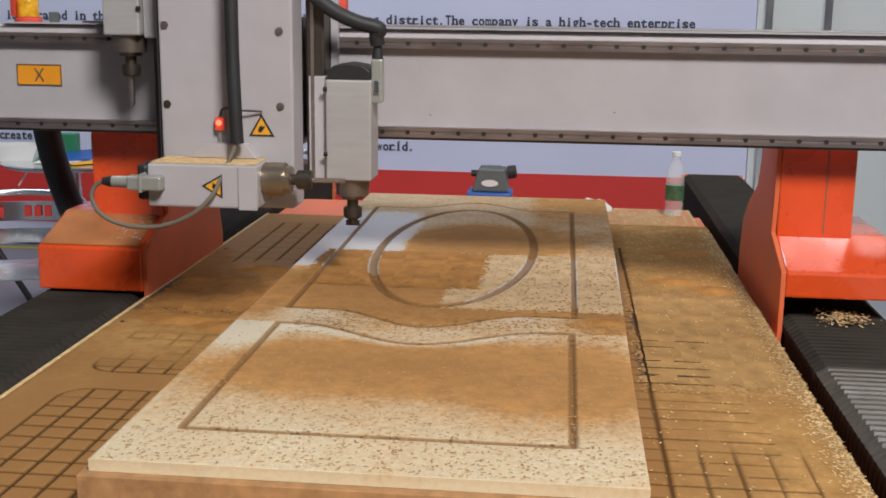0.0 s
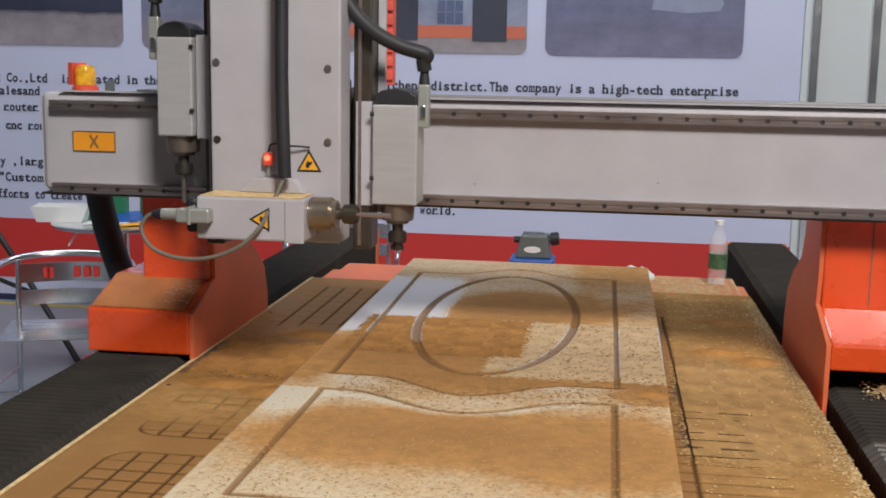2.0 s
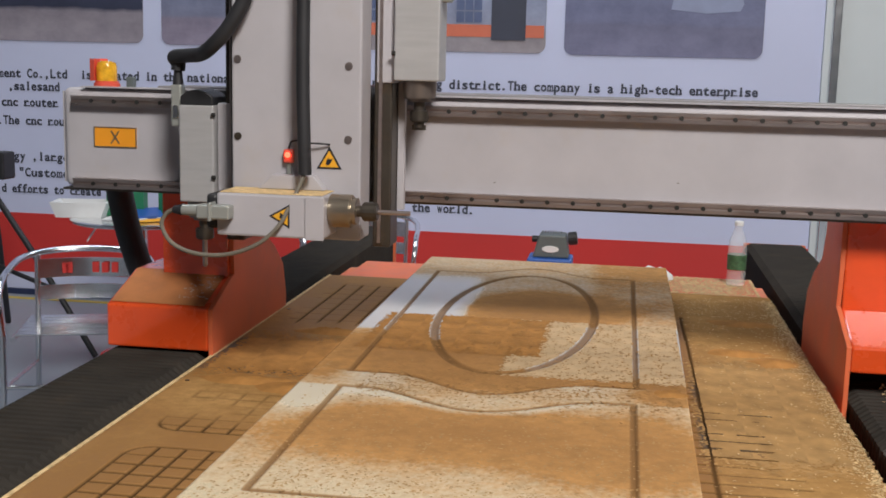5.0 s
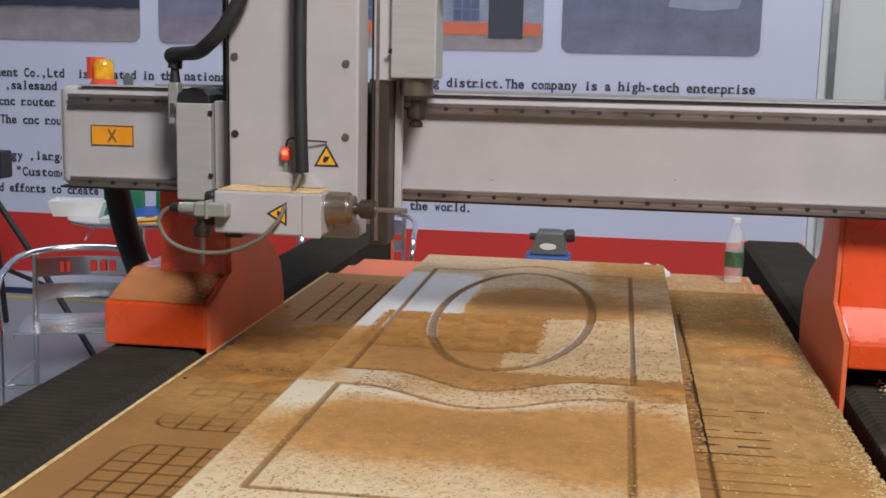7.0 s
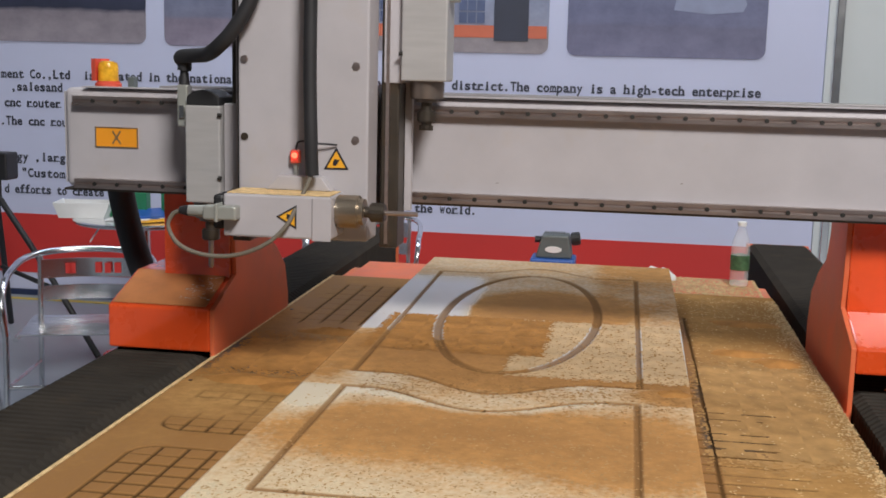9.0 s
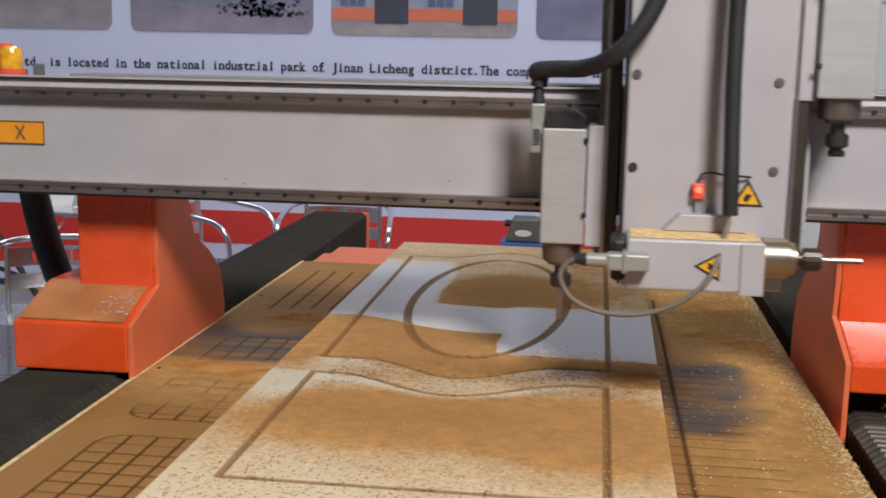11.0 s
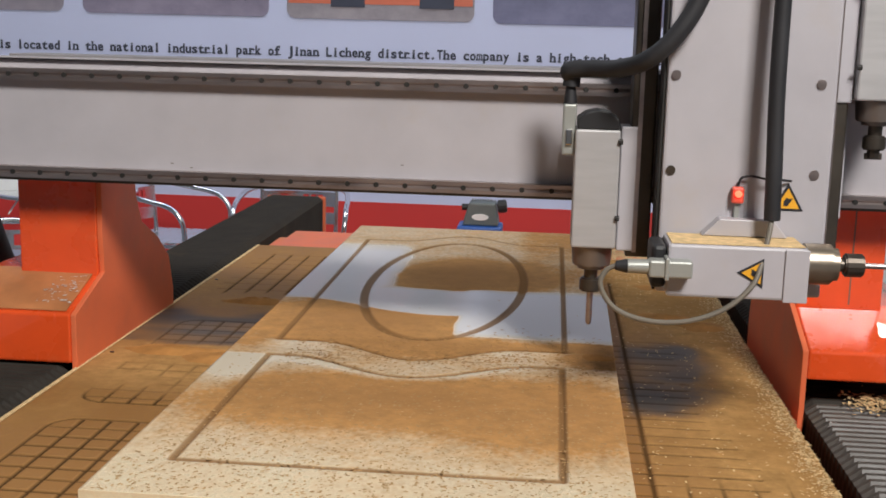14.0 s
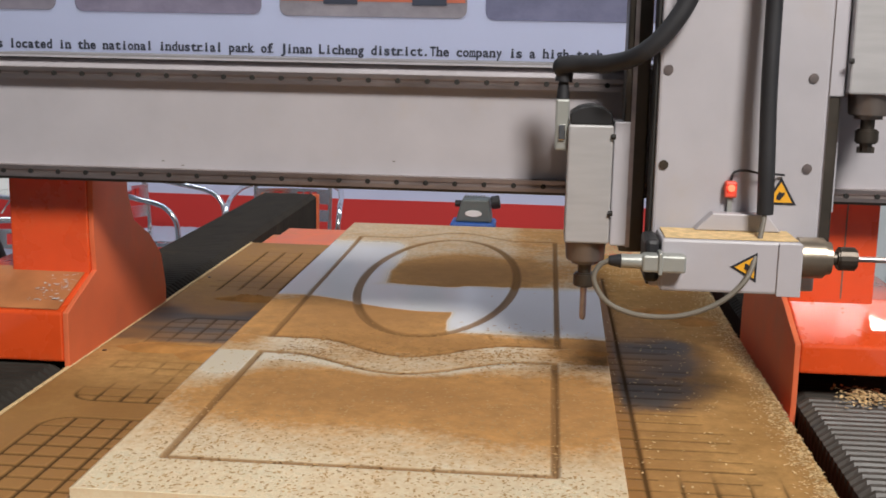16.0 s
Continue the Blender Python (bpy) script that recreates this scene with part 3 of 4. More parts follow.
def carve_distance(x, y):
    L, R = -0.558, 0.0375
    d = min(seg_d(x, y, L, 1.612, R, 1.612), seg_d(x, y, L, 1.612, L, 2.211), seg_d(x, y, R, 1.612, R, 2.211))
    d = min(d, seg_d(x, y, L - 0.008, 2.330, L - 0.020, 3.585), seg_d(x, y, R + 0.006, 2.330, R + 0.004, 3.585))
    if L - 0.004 < x < R + 0.006:
        d = min(d, abs(y - wave(x, 2.211, 0.112, 0.250)) * 0.9, abs(y - wave(x, 2.330, 0.110, 0.212)) * 0.9)
    if L - 0.020 < x < R + 0.004:
        d = min(d, abs(y - wave(x, 3.585, -0.120, 0.20)) * 0.8)
    # the oval
    k = math.hypot((x + 0.264) / 0.203, (y - 2.976) / 0.594)
    slope = math.hypot((x + 0.264) / 0.203 ** 2, (y - 2.976) / 0.594 ** 2) / max(k, 1e-6)
    return min(d, max(0.0, abs(k - 1) / slope - 0.0045))


def board_cut(x, y):
    return 1 - smooth(0.0045, 0.0095, carve_distance(x, y))


def board_height(x, y):
    d = carve_distance(x, y)
    return TOP_Z - 0.0055 * (1 - smooth(0.0, 0.0085, d))


def board_swept(x, y):
    """Bands that the spindle has blown clean, down to the white coat."""
    e = 0.03 * noise2(x, y, 4, 1) + 0.015 * noise2(x, y, 11, 3)
    foot = 2.735 - 0.13 * smooth(-0.60, -0.28, x)
    band = smooth(foot - 0.012, foot + 0.012, y + 0.4 * e) * (1 - smooth(2.86, 2.90, y + e))
    right = smooth(-0.215, -0.195, x + 0.4 * e) * smooth(2.40, 2.46, y + 0.6 * e) * (1 - smooth(2.86, 2.92, y + e))
    left = smooth(2.72, 2.76, y) * (1 - smooth(3.35, 3.55, y)) * (1 - smooth(-0.455, -0.40, x + e))
    return max(band, right, left)


def board_dust(x, y):
    n, m = noise2(x, y, 4, 1), noise2(x, y, 11, 3)
    low, up = wave(x, 2.211, 0.112, 0.250), wave(x, 2.330, 0.110, 0.212)
    e = 0.03 * n + 0.015 * m
    if y < low:
        # lower field: clean under the rail, a broad brown drift, then thinning out towards the front
        v = 0.37 + 0.10 * n + 0.95 * blob(x, y, -0.24, 1.96, 0.34, 0.15) + 0.45 * blob(x, y, 0.09, 1.93, 0.12, 0.20) + 0.28 * blob(x, y, -0.02, 1.8, 0.25, 0.12) + 0.3 * blob(x, y, -0.5, 1.93, 0.15, 0.12)
        v -= 0.10 * smooth(1.74, 1.52, y) + 0.50 * (1 - smooth(0.015, 0.075, low - y + e)) * (1 - smooth(-0.12, 0.02, x)) * smooth(-0.60, -0.54, x) + 0.75 * blob(x, y, -0.60, 2.13, 0.05, 0.11)
        return max(0.0, v)
    if y < up:
        return max(0.0, 0.44 + 0.15 * n + 0.12 * m + 0.55 * blob(x, y, 0.11, 2.28, 0.08, 0.07) + 0.35 * blob(x, y, -0.62, 2.32, 0.06, 0.10))
    v = 0.40 + 0.10 * n + 0.25 * smooth(-0.3, -0.1, x) * (1 - smooth(2.34, 2.42, y))
    v += 0.70 * blob(x, y, -0.42, 2.45, 0.32, 0.22) + 0.45 * blob(x, y, -0.1, 2.32, 0.35, 0.07) + 0.6 * blob(x, y, 0.11, 2.34, 0.07, 0.07) + 0.75 * blob(x, y, -0.38, 2.62, 0.24, 0.14)
    v -= 1.7 * board_swept(x, y) * (1 - 0.10 * m)
    # the drift that stays inside the far half of the oval, and the dusty far end
    v += 1.15 * blob(x, y, -0.22, 3.06, 0.20, 0.24, 1.6) * smooth(2.85, 2.90, y + e) + smooth(3.25, 3.5, y) * 0.10 + 0.26 * smooth(-0.12, -0.04, x) * smooth(2.88, 2.96, y + e)
    return max(0.0, v)


xs = np.arange(PX0, PX1 + 1e-6, 0.0032)
ys = steps(PY0, PY1, 0.0034, 1.0016)
board = sheet("door_panel", xs, ys, board_height, {"dust": board_dust, "wiped": board_swept, "groove": board_cut}, M["board"], None, TOP_Z - 0.018)
for v in board.data.vertices:
    if v.co.x > 0.06:
        # the right edge is not quite square to the front
        v.co.x -= (v.co.x - 0.06) / 0.093 * 0.012 * (1 - smooth(1.5, 3.3, v.co.y))
tagged(board, "white door panel with carved oval and frame grooves under sawdust", "door panel")

# ---- bellows over the side rails ----
def bellows(x0, x1, y0, y1, pitch=0.027):
    """Folded cover: a row of ridges, with flat sloping shoulders."""
    n = int((y1 - y0) / pitch)
    verts, faces = [], []
    arc = [(0.0, -0.016), (0.14, 0.0), (0.35, 0.008), (0.6, 0.010), (0.85, 0.002)]
    rows = [(y0 + (k + u) * pitch, up) for k in range(n) for u, up in arc] + [(y0 + n * pitch, -0.016)]
    for y, up in rows:
        o = 0.6 * up
        verts += [(x0 - o, y, 0.54), (x0 - o, y, 0.764 + up), (x0 + 0.016, y, 0.779 + up), (x1 - 0.016, y, 0.779 + up), (x1 + o, y, 0.764 + up), (x1 + o, y, 0.54)]
    for k in range(len(rows) - 1):
        for j in range(5):
            a = k * 6 + j
            faces.append((a, a + 6, a + 7, a + 1))
    last = 6 * (len(rows) - 1)
    faces += [(0, 1, 2, 3, 4, 5), tuple(range(last + 5, last - 1, -1))]
    me = bpy.data.meshes.new("bellows")
    me.from_pydata(verts, [], faces)
    # near right cover: lit top in the lighter copy, shaded sides in the dark one
    me.materials.append(M["bellows" if x0 < 0 or y0 > 2 else "bellows_lit_dusty"])
    me.materials.append(M["bellows"])
    for k, p in enumerate(me.polygons):
        p.material_index = 1 if k % 5 in (0, 4) else 0
    return me


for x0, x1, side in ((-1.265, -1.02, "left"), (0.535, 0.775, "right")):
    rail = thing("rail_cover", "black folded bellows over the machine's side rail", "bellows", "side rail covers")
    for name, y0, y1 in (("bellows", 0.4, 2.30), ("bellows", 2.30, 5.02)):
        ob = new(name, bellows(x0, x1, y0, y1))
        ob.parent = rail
    part("rail_beam", box(x0 + 0.03, x1 - 0.03, 0.4, 5.0, 0.30, 0.54, 0.01), M["orange"], rail)
    part("end_plate", box(x0 - 0.01, x1 + 0.01, 5.02, 5.045, 0.30, 0.782, 0.004), M["orange_film"], rail)
    for y in (0.6, 2.6, 4.7):
        part("leg", box(x0 + 0.05, x1 - 0.05, y, y + 0.12, 0.0, 0.30, 0.008), M["orange"], rail)


# ---- gantry (rides forwards and back over the table) ----
gantry = thing("gantry", "white router gantry beam on two orange legs", "gantry")
GX0, GX1, GY = -1.406, 0.897, 2.70
part("beam", box(GX0, GX1, GY, GY + 0.20, 1.184, 1.434, 0.018, seg=4), M["white"], gantry, "white enamelled beam with a few scuffs")
part("end_cap", box(GX0 - 0.004, GX0 - 0.0005, GY + 0.01, GY + 0.19, 1.195, 1.424, 0.002), M["white"], gantry)
part("cable_tray", box(-1.195, GX1, GY + 0.10, GY + 0.24, 1.4345, 1.441, 0.002), M["tray"], gantry, "grey steel cable tray")
for z in (1.402, 1.196):
    rail = part("guide_rail", prism([(GY - 0.022, z - 0.012), (GY - 0.022, z - 0.004), (GY - 0.018, z), (GY - 0.022, z + 0.004), (GY - 0.022, z + 0.012), (GY - 0.0005, z + 0.012), (GY - 0.0005, z - 0.012)],
                                     "x", -1.372, GX1 - 0.02), M["steel"], gantry, "steel linear guide rail with bolt holes")
    n = int((GX1 + 1.31) / 0.06)
    first = part("bolt_hole", rod((0, GY - 0.0235, z), (0, GY - 0.020, z), 0.0052, seg=12), M["hole"], rail)
    first.location.x = -1.318
    for k in range(1, n):
        c = first.copy()
        scene.collection.objects.link(c)
        c.location.x = -1.318 + 0.06 * k
part("bottom_strip", box(GX0 + 0.005, GX1, GY - 0.016, GY + 0.10, 1.178, 1.1835), M["dark_steel"], gantry)
part("top_strip", box(-1.35, GX1, GY - 0.010, GY + 0.03, 1.4345, 1.4375), M["white"], gantry, "white enamelled top edge")
lab = part("warning_label", box(-1.322, -1.209, GY - 0.002, GY - 0.0003, 1.287, 1.338), M["label"], gantry, "orange warning label")
part("label_border", join(box(-1.322, -1.209, GY - 0.0032, GY - 0.0021, 1.3355, 1.338), join(box(-1.322, -1.209, GY - 0.0032, GY - 0.0021, 1.287, 1.2895),
     join(box(-1.322, -1.3195, GY - 0.0032, GY - 0.0021, 1.2896, 1.3354), box(-1.2115, -1.209, GY - 0.0032, GY - 0.0021, 1.2896, 1.3354)))), M["brass"], lab)
for s in (-1, 1):
    part("label_mark", prism([(-1.2655 - 0.012 * s, 1.298), (-1.2655 - 0.009 * s, 1.296), (-1.2655 + 0.012 * s, 1.327), (-1.2655 + 0.009 * s, 1.329)], "y", GY - 0.0034 - 0.0002 * s, GY - 0.0021), M["brass"], lab)
beacon = part("warning_beacon", lathe([(0.033, 0), (0.033, 0.010), (0.029, 0.012), (0.029, 0.016)], (-1.318, GY + 0.07, 1.4342)), M["chain"], gantry, "amber beacon on a red base")
part("lens", lathe([(0.026, 0), (0.026, 0.035), (0.023, 0.046), (0.014, 0.050)], (-1.318, GY + 0.07, 1.4505)), M["amber"], beacon, "amber ribbed lens")
part("back_shield", prism([(-1.349, GY + 0.040), (-1.350, GY + 0.092), (-1.330, GY + 0.104), (-1.330, GY + 0.101), (-1.3465, GY + 0.090), (-1.3455, GY + 0.040), (-1.335, GY + 0.036), (-1.335, GY + 0.033)], "z", 1.4506, 1.506), M["chain"], beacon)
part("limit_switch", box(-1.262, -1.245, GY + 0.06, GY + 0.085, 1.4345, 1.462, 0.002), M["grey_plastic"], gantry)


def leg(sign, xin, xout, low):
    """An orange gantry leg: column, sloping shoulder, boxed foot and a flared inner plate."""
    root = part("leg", box(min(xin + 0.012 * sign, xout - 0.085 * sign), max(xin + 0.012 * sign, xout - 0.085 * sign), 2.78, 2.96, 0.93, 1.183, 0.004), M["orange"], gantry, "orange enamelled steel leg")
    lo, hi = sorted((xin + 0.012 * sign, xout))
    part("foot", prism([(2.625, low), (2.625, 0.902), (2.80, 0.962), (3.06, 0.962), (3.22, 0.90), (3.22, low)], "x", lo, hi, 0.005), M["orange"], root, "orange boxed foot with dust on its slope")
    prof = [(2.627, 0.66), (2.627, 0.902), (2.79, 0.962), (2.782, 1.04), (2.782, 1.183), (2.99, 1.183), (2.995, 1.11), (3.03, 1.04), (3.14, 0.985), (3.22, 0.92), (3.25, 0.83), (3.25, 0.66)]
    a, b = sorted((xin, xin + 0.0118 * sign))
    part("inner_plate", prism(prof, "x", a, b, 0.002), M["orange_film"], root, "flared orange side plate")
    part("flange", box(min(xin, xout) + 0.02, max(xin, xout) - 0.02, 2.76, 2.93, 1.1715, 1.1775, 0.002), M["orange"], root)
    return root


left_leg = leg(-1, -0.988, -1.264, 0.795)
part("dust_layer", prism([(2.634, 0.9075), (2.634, 0.9095), (2.796, 0.9645), (2.796, 0.9625)], "x", -1.255, -1.012), M["orange_dust"], left_leg, "brown sawdust on the sloping foot")
leg(1, 0.514, 0.785, 0.842)
for x, z in ((-0.80, 1.222), (-0.758, 1.214), (0.12, 1.25), (-0.31, 1.235)):
    part("scuff", box(x, x + 0.006, GY - 0.0008, GY - 0.0002, z, z + 0.002), M["cable"], gantry)
part("seam", box(0.632, 0.6345, 2.7785, 2.7797, 0.965, 1.183), M["cable"], gantry)
# a thick black hose hangs behind the end of the beam
part("hose", tube([(-1.395, 2.98, 1.20), (-1.393, 3.0, 1.12), (-1.375, 3.01, 1.02), (-1.345, 3.03, 0.90), (-1.31, 3.06, 0.79)], 0.036, seg=16), M["black_rubber"], gantry, "thick black ribbed hose", True)
part("hose_clamp", box(-1.44, -1.35, 2.9, 3.03, 1.195, 1.215, 0.003), M["dark_steel"], gantry)

# ---- tool carriage (runs along the beam) ----
carriage = thing("tool_carriage", "white multi-spindle tool carriage on the router gantry", "tool carriage")
part("saddle", box(-0.86, -0.59, 2.60, 2.676, 1.17, 1.46, 0.004), M["dark_steel"], carriage, "dark steel saddle plate")
for x0, x1 in ((-0.925, -0.880), (-0.572, -0.530)):
    g = part("guide_column", box(x0, x1, 2.555, 2.64, 1.09, 2.05, 0.004), M["dark_steel"], carriage, "dark oily vertical guide")
    part("guide_strip", box(x0 + 0.012, x0 + 0.02, 2.549, 2.5545, 1.10, 2.05), M["steel"], g)
chain = part("cable_chain", box(-0.635, -0.555, 2.93, 2.98, 1.462, 2.1, 0.002), M["chain"], carriage, "red plastic cable chain")
for k in range(16):
    part("chain_link", box(-0.638, -0.552, 2.921, 2.929, 1.475 + 0.035 * k, 1.498 + 0.035 * k, 0.003), M["chain"], chain)

head = thing("tool_head", "", "")
head.parent = carriage
part("head_plate", box(-0.873, -0.577, 2.45, 2.545, 1.118, 2.0, 0.005), M["white"], head, "white enamelled head plate")
# solid near-black strip that gives the gap's shade as colour
part("plate_gap_shade", box(-0.878, -0.8735, 2.46, 2.54, 1.12, 2.0), M["hole"], head)
for x, z in ((-0.858, 1.513), (-0.605, 1.503), (-0.858, 1.343), (-0.605, 1.343), (-0.858, 1.69), (-0.605, 1.69)):
    part("screw", join(rod((x, 2.4498, z), (x, 2.446, z), 0.0085, seg=16, bevel=0.001), rod((x, 2.4459, z), (x, 2.4452, z), 0.0045, seg=6)), M["steel" if x > -0.7 or z > 1.5 else "dark_steel"], head, "socket head screw", True)
led = part("signal_lamp", box(-0.749, -0.727, 2.432, 2.4495, 1.288, 1.318, 0.004), M["chain"], head, "small red lit signal lamp")
part("lit_lens", lathe([(0.0065, 0), (0.0065, 0.003), (0.004, 0.005)], (0, 0, 0), 14), M["led"], led).matrix_basis = pose(-0.738, 2.4318, 1.306, 90)
part("lamp_bracket", box(-0.742, -0.734, 2.440, 2.4497, 1.262, 1.2878), M["plug"], head)
part("lamp_wire", tube([(-0.738, 2.442, 1.319), (-0.733, 2.44, 1.334), (-0.715, 2.437, 1.338), (-0.69, 2.432, 1.334), (-0.665, 2.436, 1.333), (-0.645, 2.444, 1.331)], 0.0022, seg=8), M["black_rubber"], head, "thin black wire", True)


def warning(cx, cz, y, size, turn, parent):
    """A yellow triangle with a black rim and a bent mark."""
    def tri(r):
        return [(cx + r * math.cos(radians(a + turn)), cz + r * math.sin(radians(a + turn))) for a in (90, 210, 330)]
    t = part("warning_sign", prism(tri(size), "y", y - 0.0012, y - 0.0002), M["ink"], parent, "yellow triangular warning sign with black rim")
    part("sign_face", prism(tri(size * 0.74), "y", y - 0.0022, y - 0.0013), M["yellow"], t)
    c, s = math.cos(radians(turn)), math.sin(radians(turn))
    q = [(-0.22, -0.2), (-0.02, -0.24), (0.20, 0.06), (0.24, 0.20), (0.08, 0.16), (-0.08, 0.22), (-0.2, 0.02)]
    part("sign_mark", prism([(cx + size * (u * c - v * s), cz + size * (u * s + v * c)) for u, v in q], "y", y - 0.0032, y - 0.0023), M["ink"], t)


warning(-0.648, 1.293, 2.45, 0.033, 0, head)
part("main_hose", tube([(-0.692, 2.40, 2.0), (-0.692, 2.395, 1.7), (-0.692, 2.39, 1.5), (-0.688, 2.385, 1.36), (-0.685, 2.385, 1.268)], 0.0145, seg=16), M["black_rubber"], head, "thick black cable hose", True)

# the lying spindle under the plate
lying = part("horizontal_spindle", box(-0.866, -0.628, 2.33, 2.445, 1.136, 1.228, 0.005), M["white"], head, "white lying spindle motor, dusty on top")
part("rear_cap", box(-0.893, -0.8665, 2.338, 2.438, 1.148, 1.224, 0.008), M["black_plastic"], lying, "black rear cap")
part("dust_cover", box(-0.86, -0.634, 2.336, 2.44, 1.2285, 1.2305, 0.0008), M["chip"], lying, "thin layer of sawdust")
part("mount", prism([(-0.80, 1.2312), (-0.77, 1.262), (-0.675, 1.262), (-0.65, 1.2312)], "y", 2.415, 2.4495, 0.002), M["white"], lying, "white mounting bracket")
part("side_plate", box(-0.668, -0.6275, 2.326, 2.3295, 1.134, 1.226, 0.001), M["white"], lying)
part("nose", join(rod((-0.6278, 2.388, 1.193), (-0.578, 2.388, 1.193), 0.036, seg=28, bevel=0.003), rod((-0.5785, 2.388, 1.193), (-0.568, 2.388, 1.193), 0.029, seg=24)), M["brass"], lying, "bronze-coloured steel nose", True)
nut = part("collet_nut", join(rod((-0.5679, 2.388, 1.193), (-0.556, 2.388, 1.193), 0.012), rod((-0.556, 2.388, 1.193), (-0.523, 2.388, 1.193), 0.021, seg=16, bevel=0.003)), M["dark_steel"], lying, "dark collet nut")
part("cutter", rod((-0.5229, 2.388, 1.193), (-0.452, 2.388, 1.193), 0.0052, seg=12), M["steel"], nut, "straight steel cutter", True)
warning(-0.718, 1.183, 2.33, 0.030, 90, lying)
plug = part("power_plug", join(box(-0.90, -0.826, 2.296, 2.3295, 1.174, 1.204, 0.004), join(rod((-0.935, 2.312, 1.190), (-0.899, 2.312, 1.190), 0.012, 0.013), box(-0.873, -0.866, 2.292, 2.3295, 1.170, 1.209, 0.002))), M["plug"], lying, "grey metal power plug")
part("gland", rod((-0.956, 2.312, 1.190), (-0.9355, 2.312, 1.190), 0.008, 0.0125), M["black_rubber"], plug, "black cable gland", True)
part("power_cable", tube([(-0.955, 2.312, 1.190), (-0.972, 2.310, 1.180), (-0.980, 2.305, 1.155), (-0.955, 2.30, 1.118), (-0.90, 2.30, 1.098), (-0.83, 2.30, 1.100), (-0.765, 2.305, 1.125), (-0.722, 2.315, 1.165),
                           (-0.705, 2.335, 1.205), (-0.692, 2.365, 1.245), (-0.685, 2.385, 1.275)], 0.0047, seg=10), M["cable"], lying, "thin grey power cable hanging in a loop", True)


def spindle(name, x0, x1, side, zb, mirror, label):
    """An upright spindle on its own slide: ribbed shell, black cap, plug, nose, nut and cutter. zb: the shell's lower end."""
    y0, y1 = 2.53, 2.63
    root = thing(name, "", "")
    root.parent = carriage
    body = part("spindle_body", box(x0, x1, y0, y1, zb, zb + 0.226, 0.004), M["spindle"], root, label)
    xm = (x0 + x1) / 2
    cap = [(x0 + 0.003, zb + 0.2262), (x0 + 0.003, zb + 0.246), (x0 + 0.02, zb + 0.258), (xm, zb + 0.263), (x1 - 0.02, zb + 0.258), (x1 - 0.003, zb + 0.246), (x1 - 0.003, zb + 0.2262)]
    part("cap", prism(cap, "y", y0 + 0.003, y1 - 0.003, 0.003), M["black_plastic"], root, "black arched fan cap")
    s0, s1 = side
    slide = part("slide_plate", box(s0, s1, y0 + 0.02, y1 + 0.005, zb - 0.006, zb + 0.232, 0.003), M["white"], root, "white slide plate")
    for z in (zb + 0.06, zb + 0.205):
        xs_ = x1 if s0 > x0 else x0
        part("set_screw", rod((xs_ - 0.004, y0 - 0.003, z), (xs_ + 0.004, y0 - 0.003, z), 0.005, seg=10), M["hole"], slide)
    part("nose", join(rod((xm, 2.58, zb - 0.040), (xm, 2.58, zb - 0.0005), 0.037, 0.040, seg=28, bevel=0.002), rod((xm, 2.58, zb - 0.047), (xm, 2.58, zb - 0.0405), 0.026, seg=24)), M["nose"], root, "dark bronze steel nose", True)
    part("collet_nut", join(rod((xm, 2.58, zb - 0.066), (xm, 2.58, zb - 0.0475), 0.013), rod((xm, 2.58, zb - 0.093), (xm, 2.58, zb - 0.066), 0.0215, seg=14, bevel=0.003)), M["dark_steel"], root, "dark steel collet nut", True)
    px = x0 - 0.012 if not mirror else x1 + 0.010
    lug = part("plug", box(px - 0.013, px + 0.013, y0 + 0.015, y0 + 0.045, zb + 0.175, zb + 0.272, 0.004), M["plug"], root, "grey power plug")
    part("gland", rod((px, y0 + 0.03, zb + 0.2722), (px, y0 + 0.03, zb + 0.305), 0.013, 0.009), M["black_rubber"], lug, "black cable gland", True)
    part("latch", box(px - 0.006, px + 0.006, y0 + 0.009, y0 + 0.0148, zb + 0.195, zb + 0.225, 0.002), M["chrome"], lug)
    return root, xm, px


left_spindle, xm, px = spindle("drill_spindle", -1.030, -0.945, (-0.943, -0.905), 1.179, False, "grey upright spindle shell with flat sides")
part("cutter", join(rod((xm, 2.58, 1.023), (xm, 2.58, 1.0858), 0.0062, seg=12), rod((xm, 2.58, 1.018), (xm, 2.58, 1.023), 0.004, 0.006, seg=12)), M["steel"], left_spindle, "straight steel cutter", True)
part("hose", tube([(px, 2.56, 1.483), (px + 0.001, 2.56, 1.500), (px - 0.004, 2.55, 1.514), (px + 0.035, 2.53, 1.518), (px + 0.085, 2.48, 1.521), (px + 0.13, 2.43, 1.538), (px + 0.175, 2.415, 1.580), (px + 0.215, 2.415, 1.65), (px + 0.24, 2.415, 1.76), (px + 0.25, 2.42, 1.95)], 0.0165, seg=16), M["black_rubber"], left_spindle, "black corrugated cable hose", True)
right_spindle, xm, px = spindle("router_spindle", -0.523, -0.420, (-0.566, -0.525), 1.473, True, "grey upright spindle shell with flat sides")
part("cutter", join(rod((xm, 2.58, 1.366), (xm, 2.58, 1.3798), 0.012, seg=8), box(xm - 0.016, xm + 0.016, 2.577, 2.583, 1.362, 1.374, 0.001)), M["dark_steel"], right_spindle, "short profile cutter")
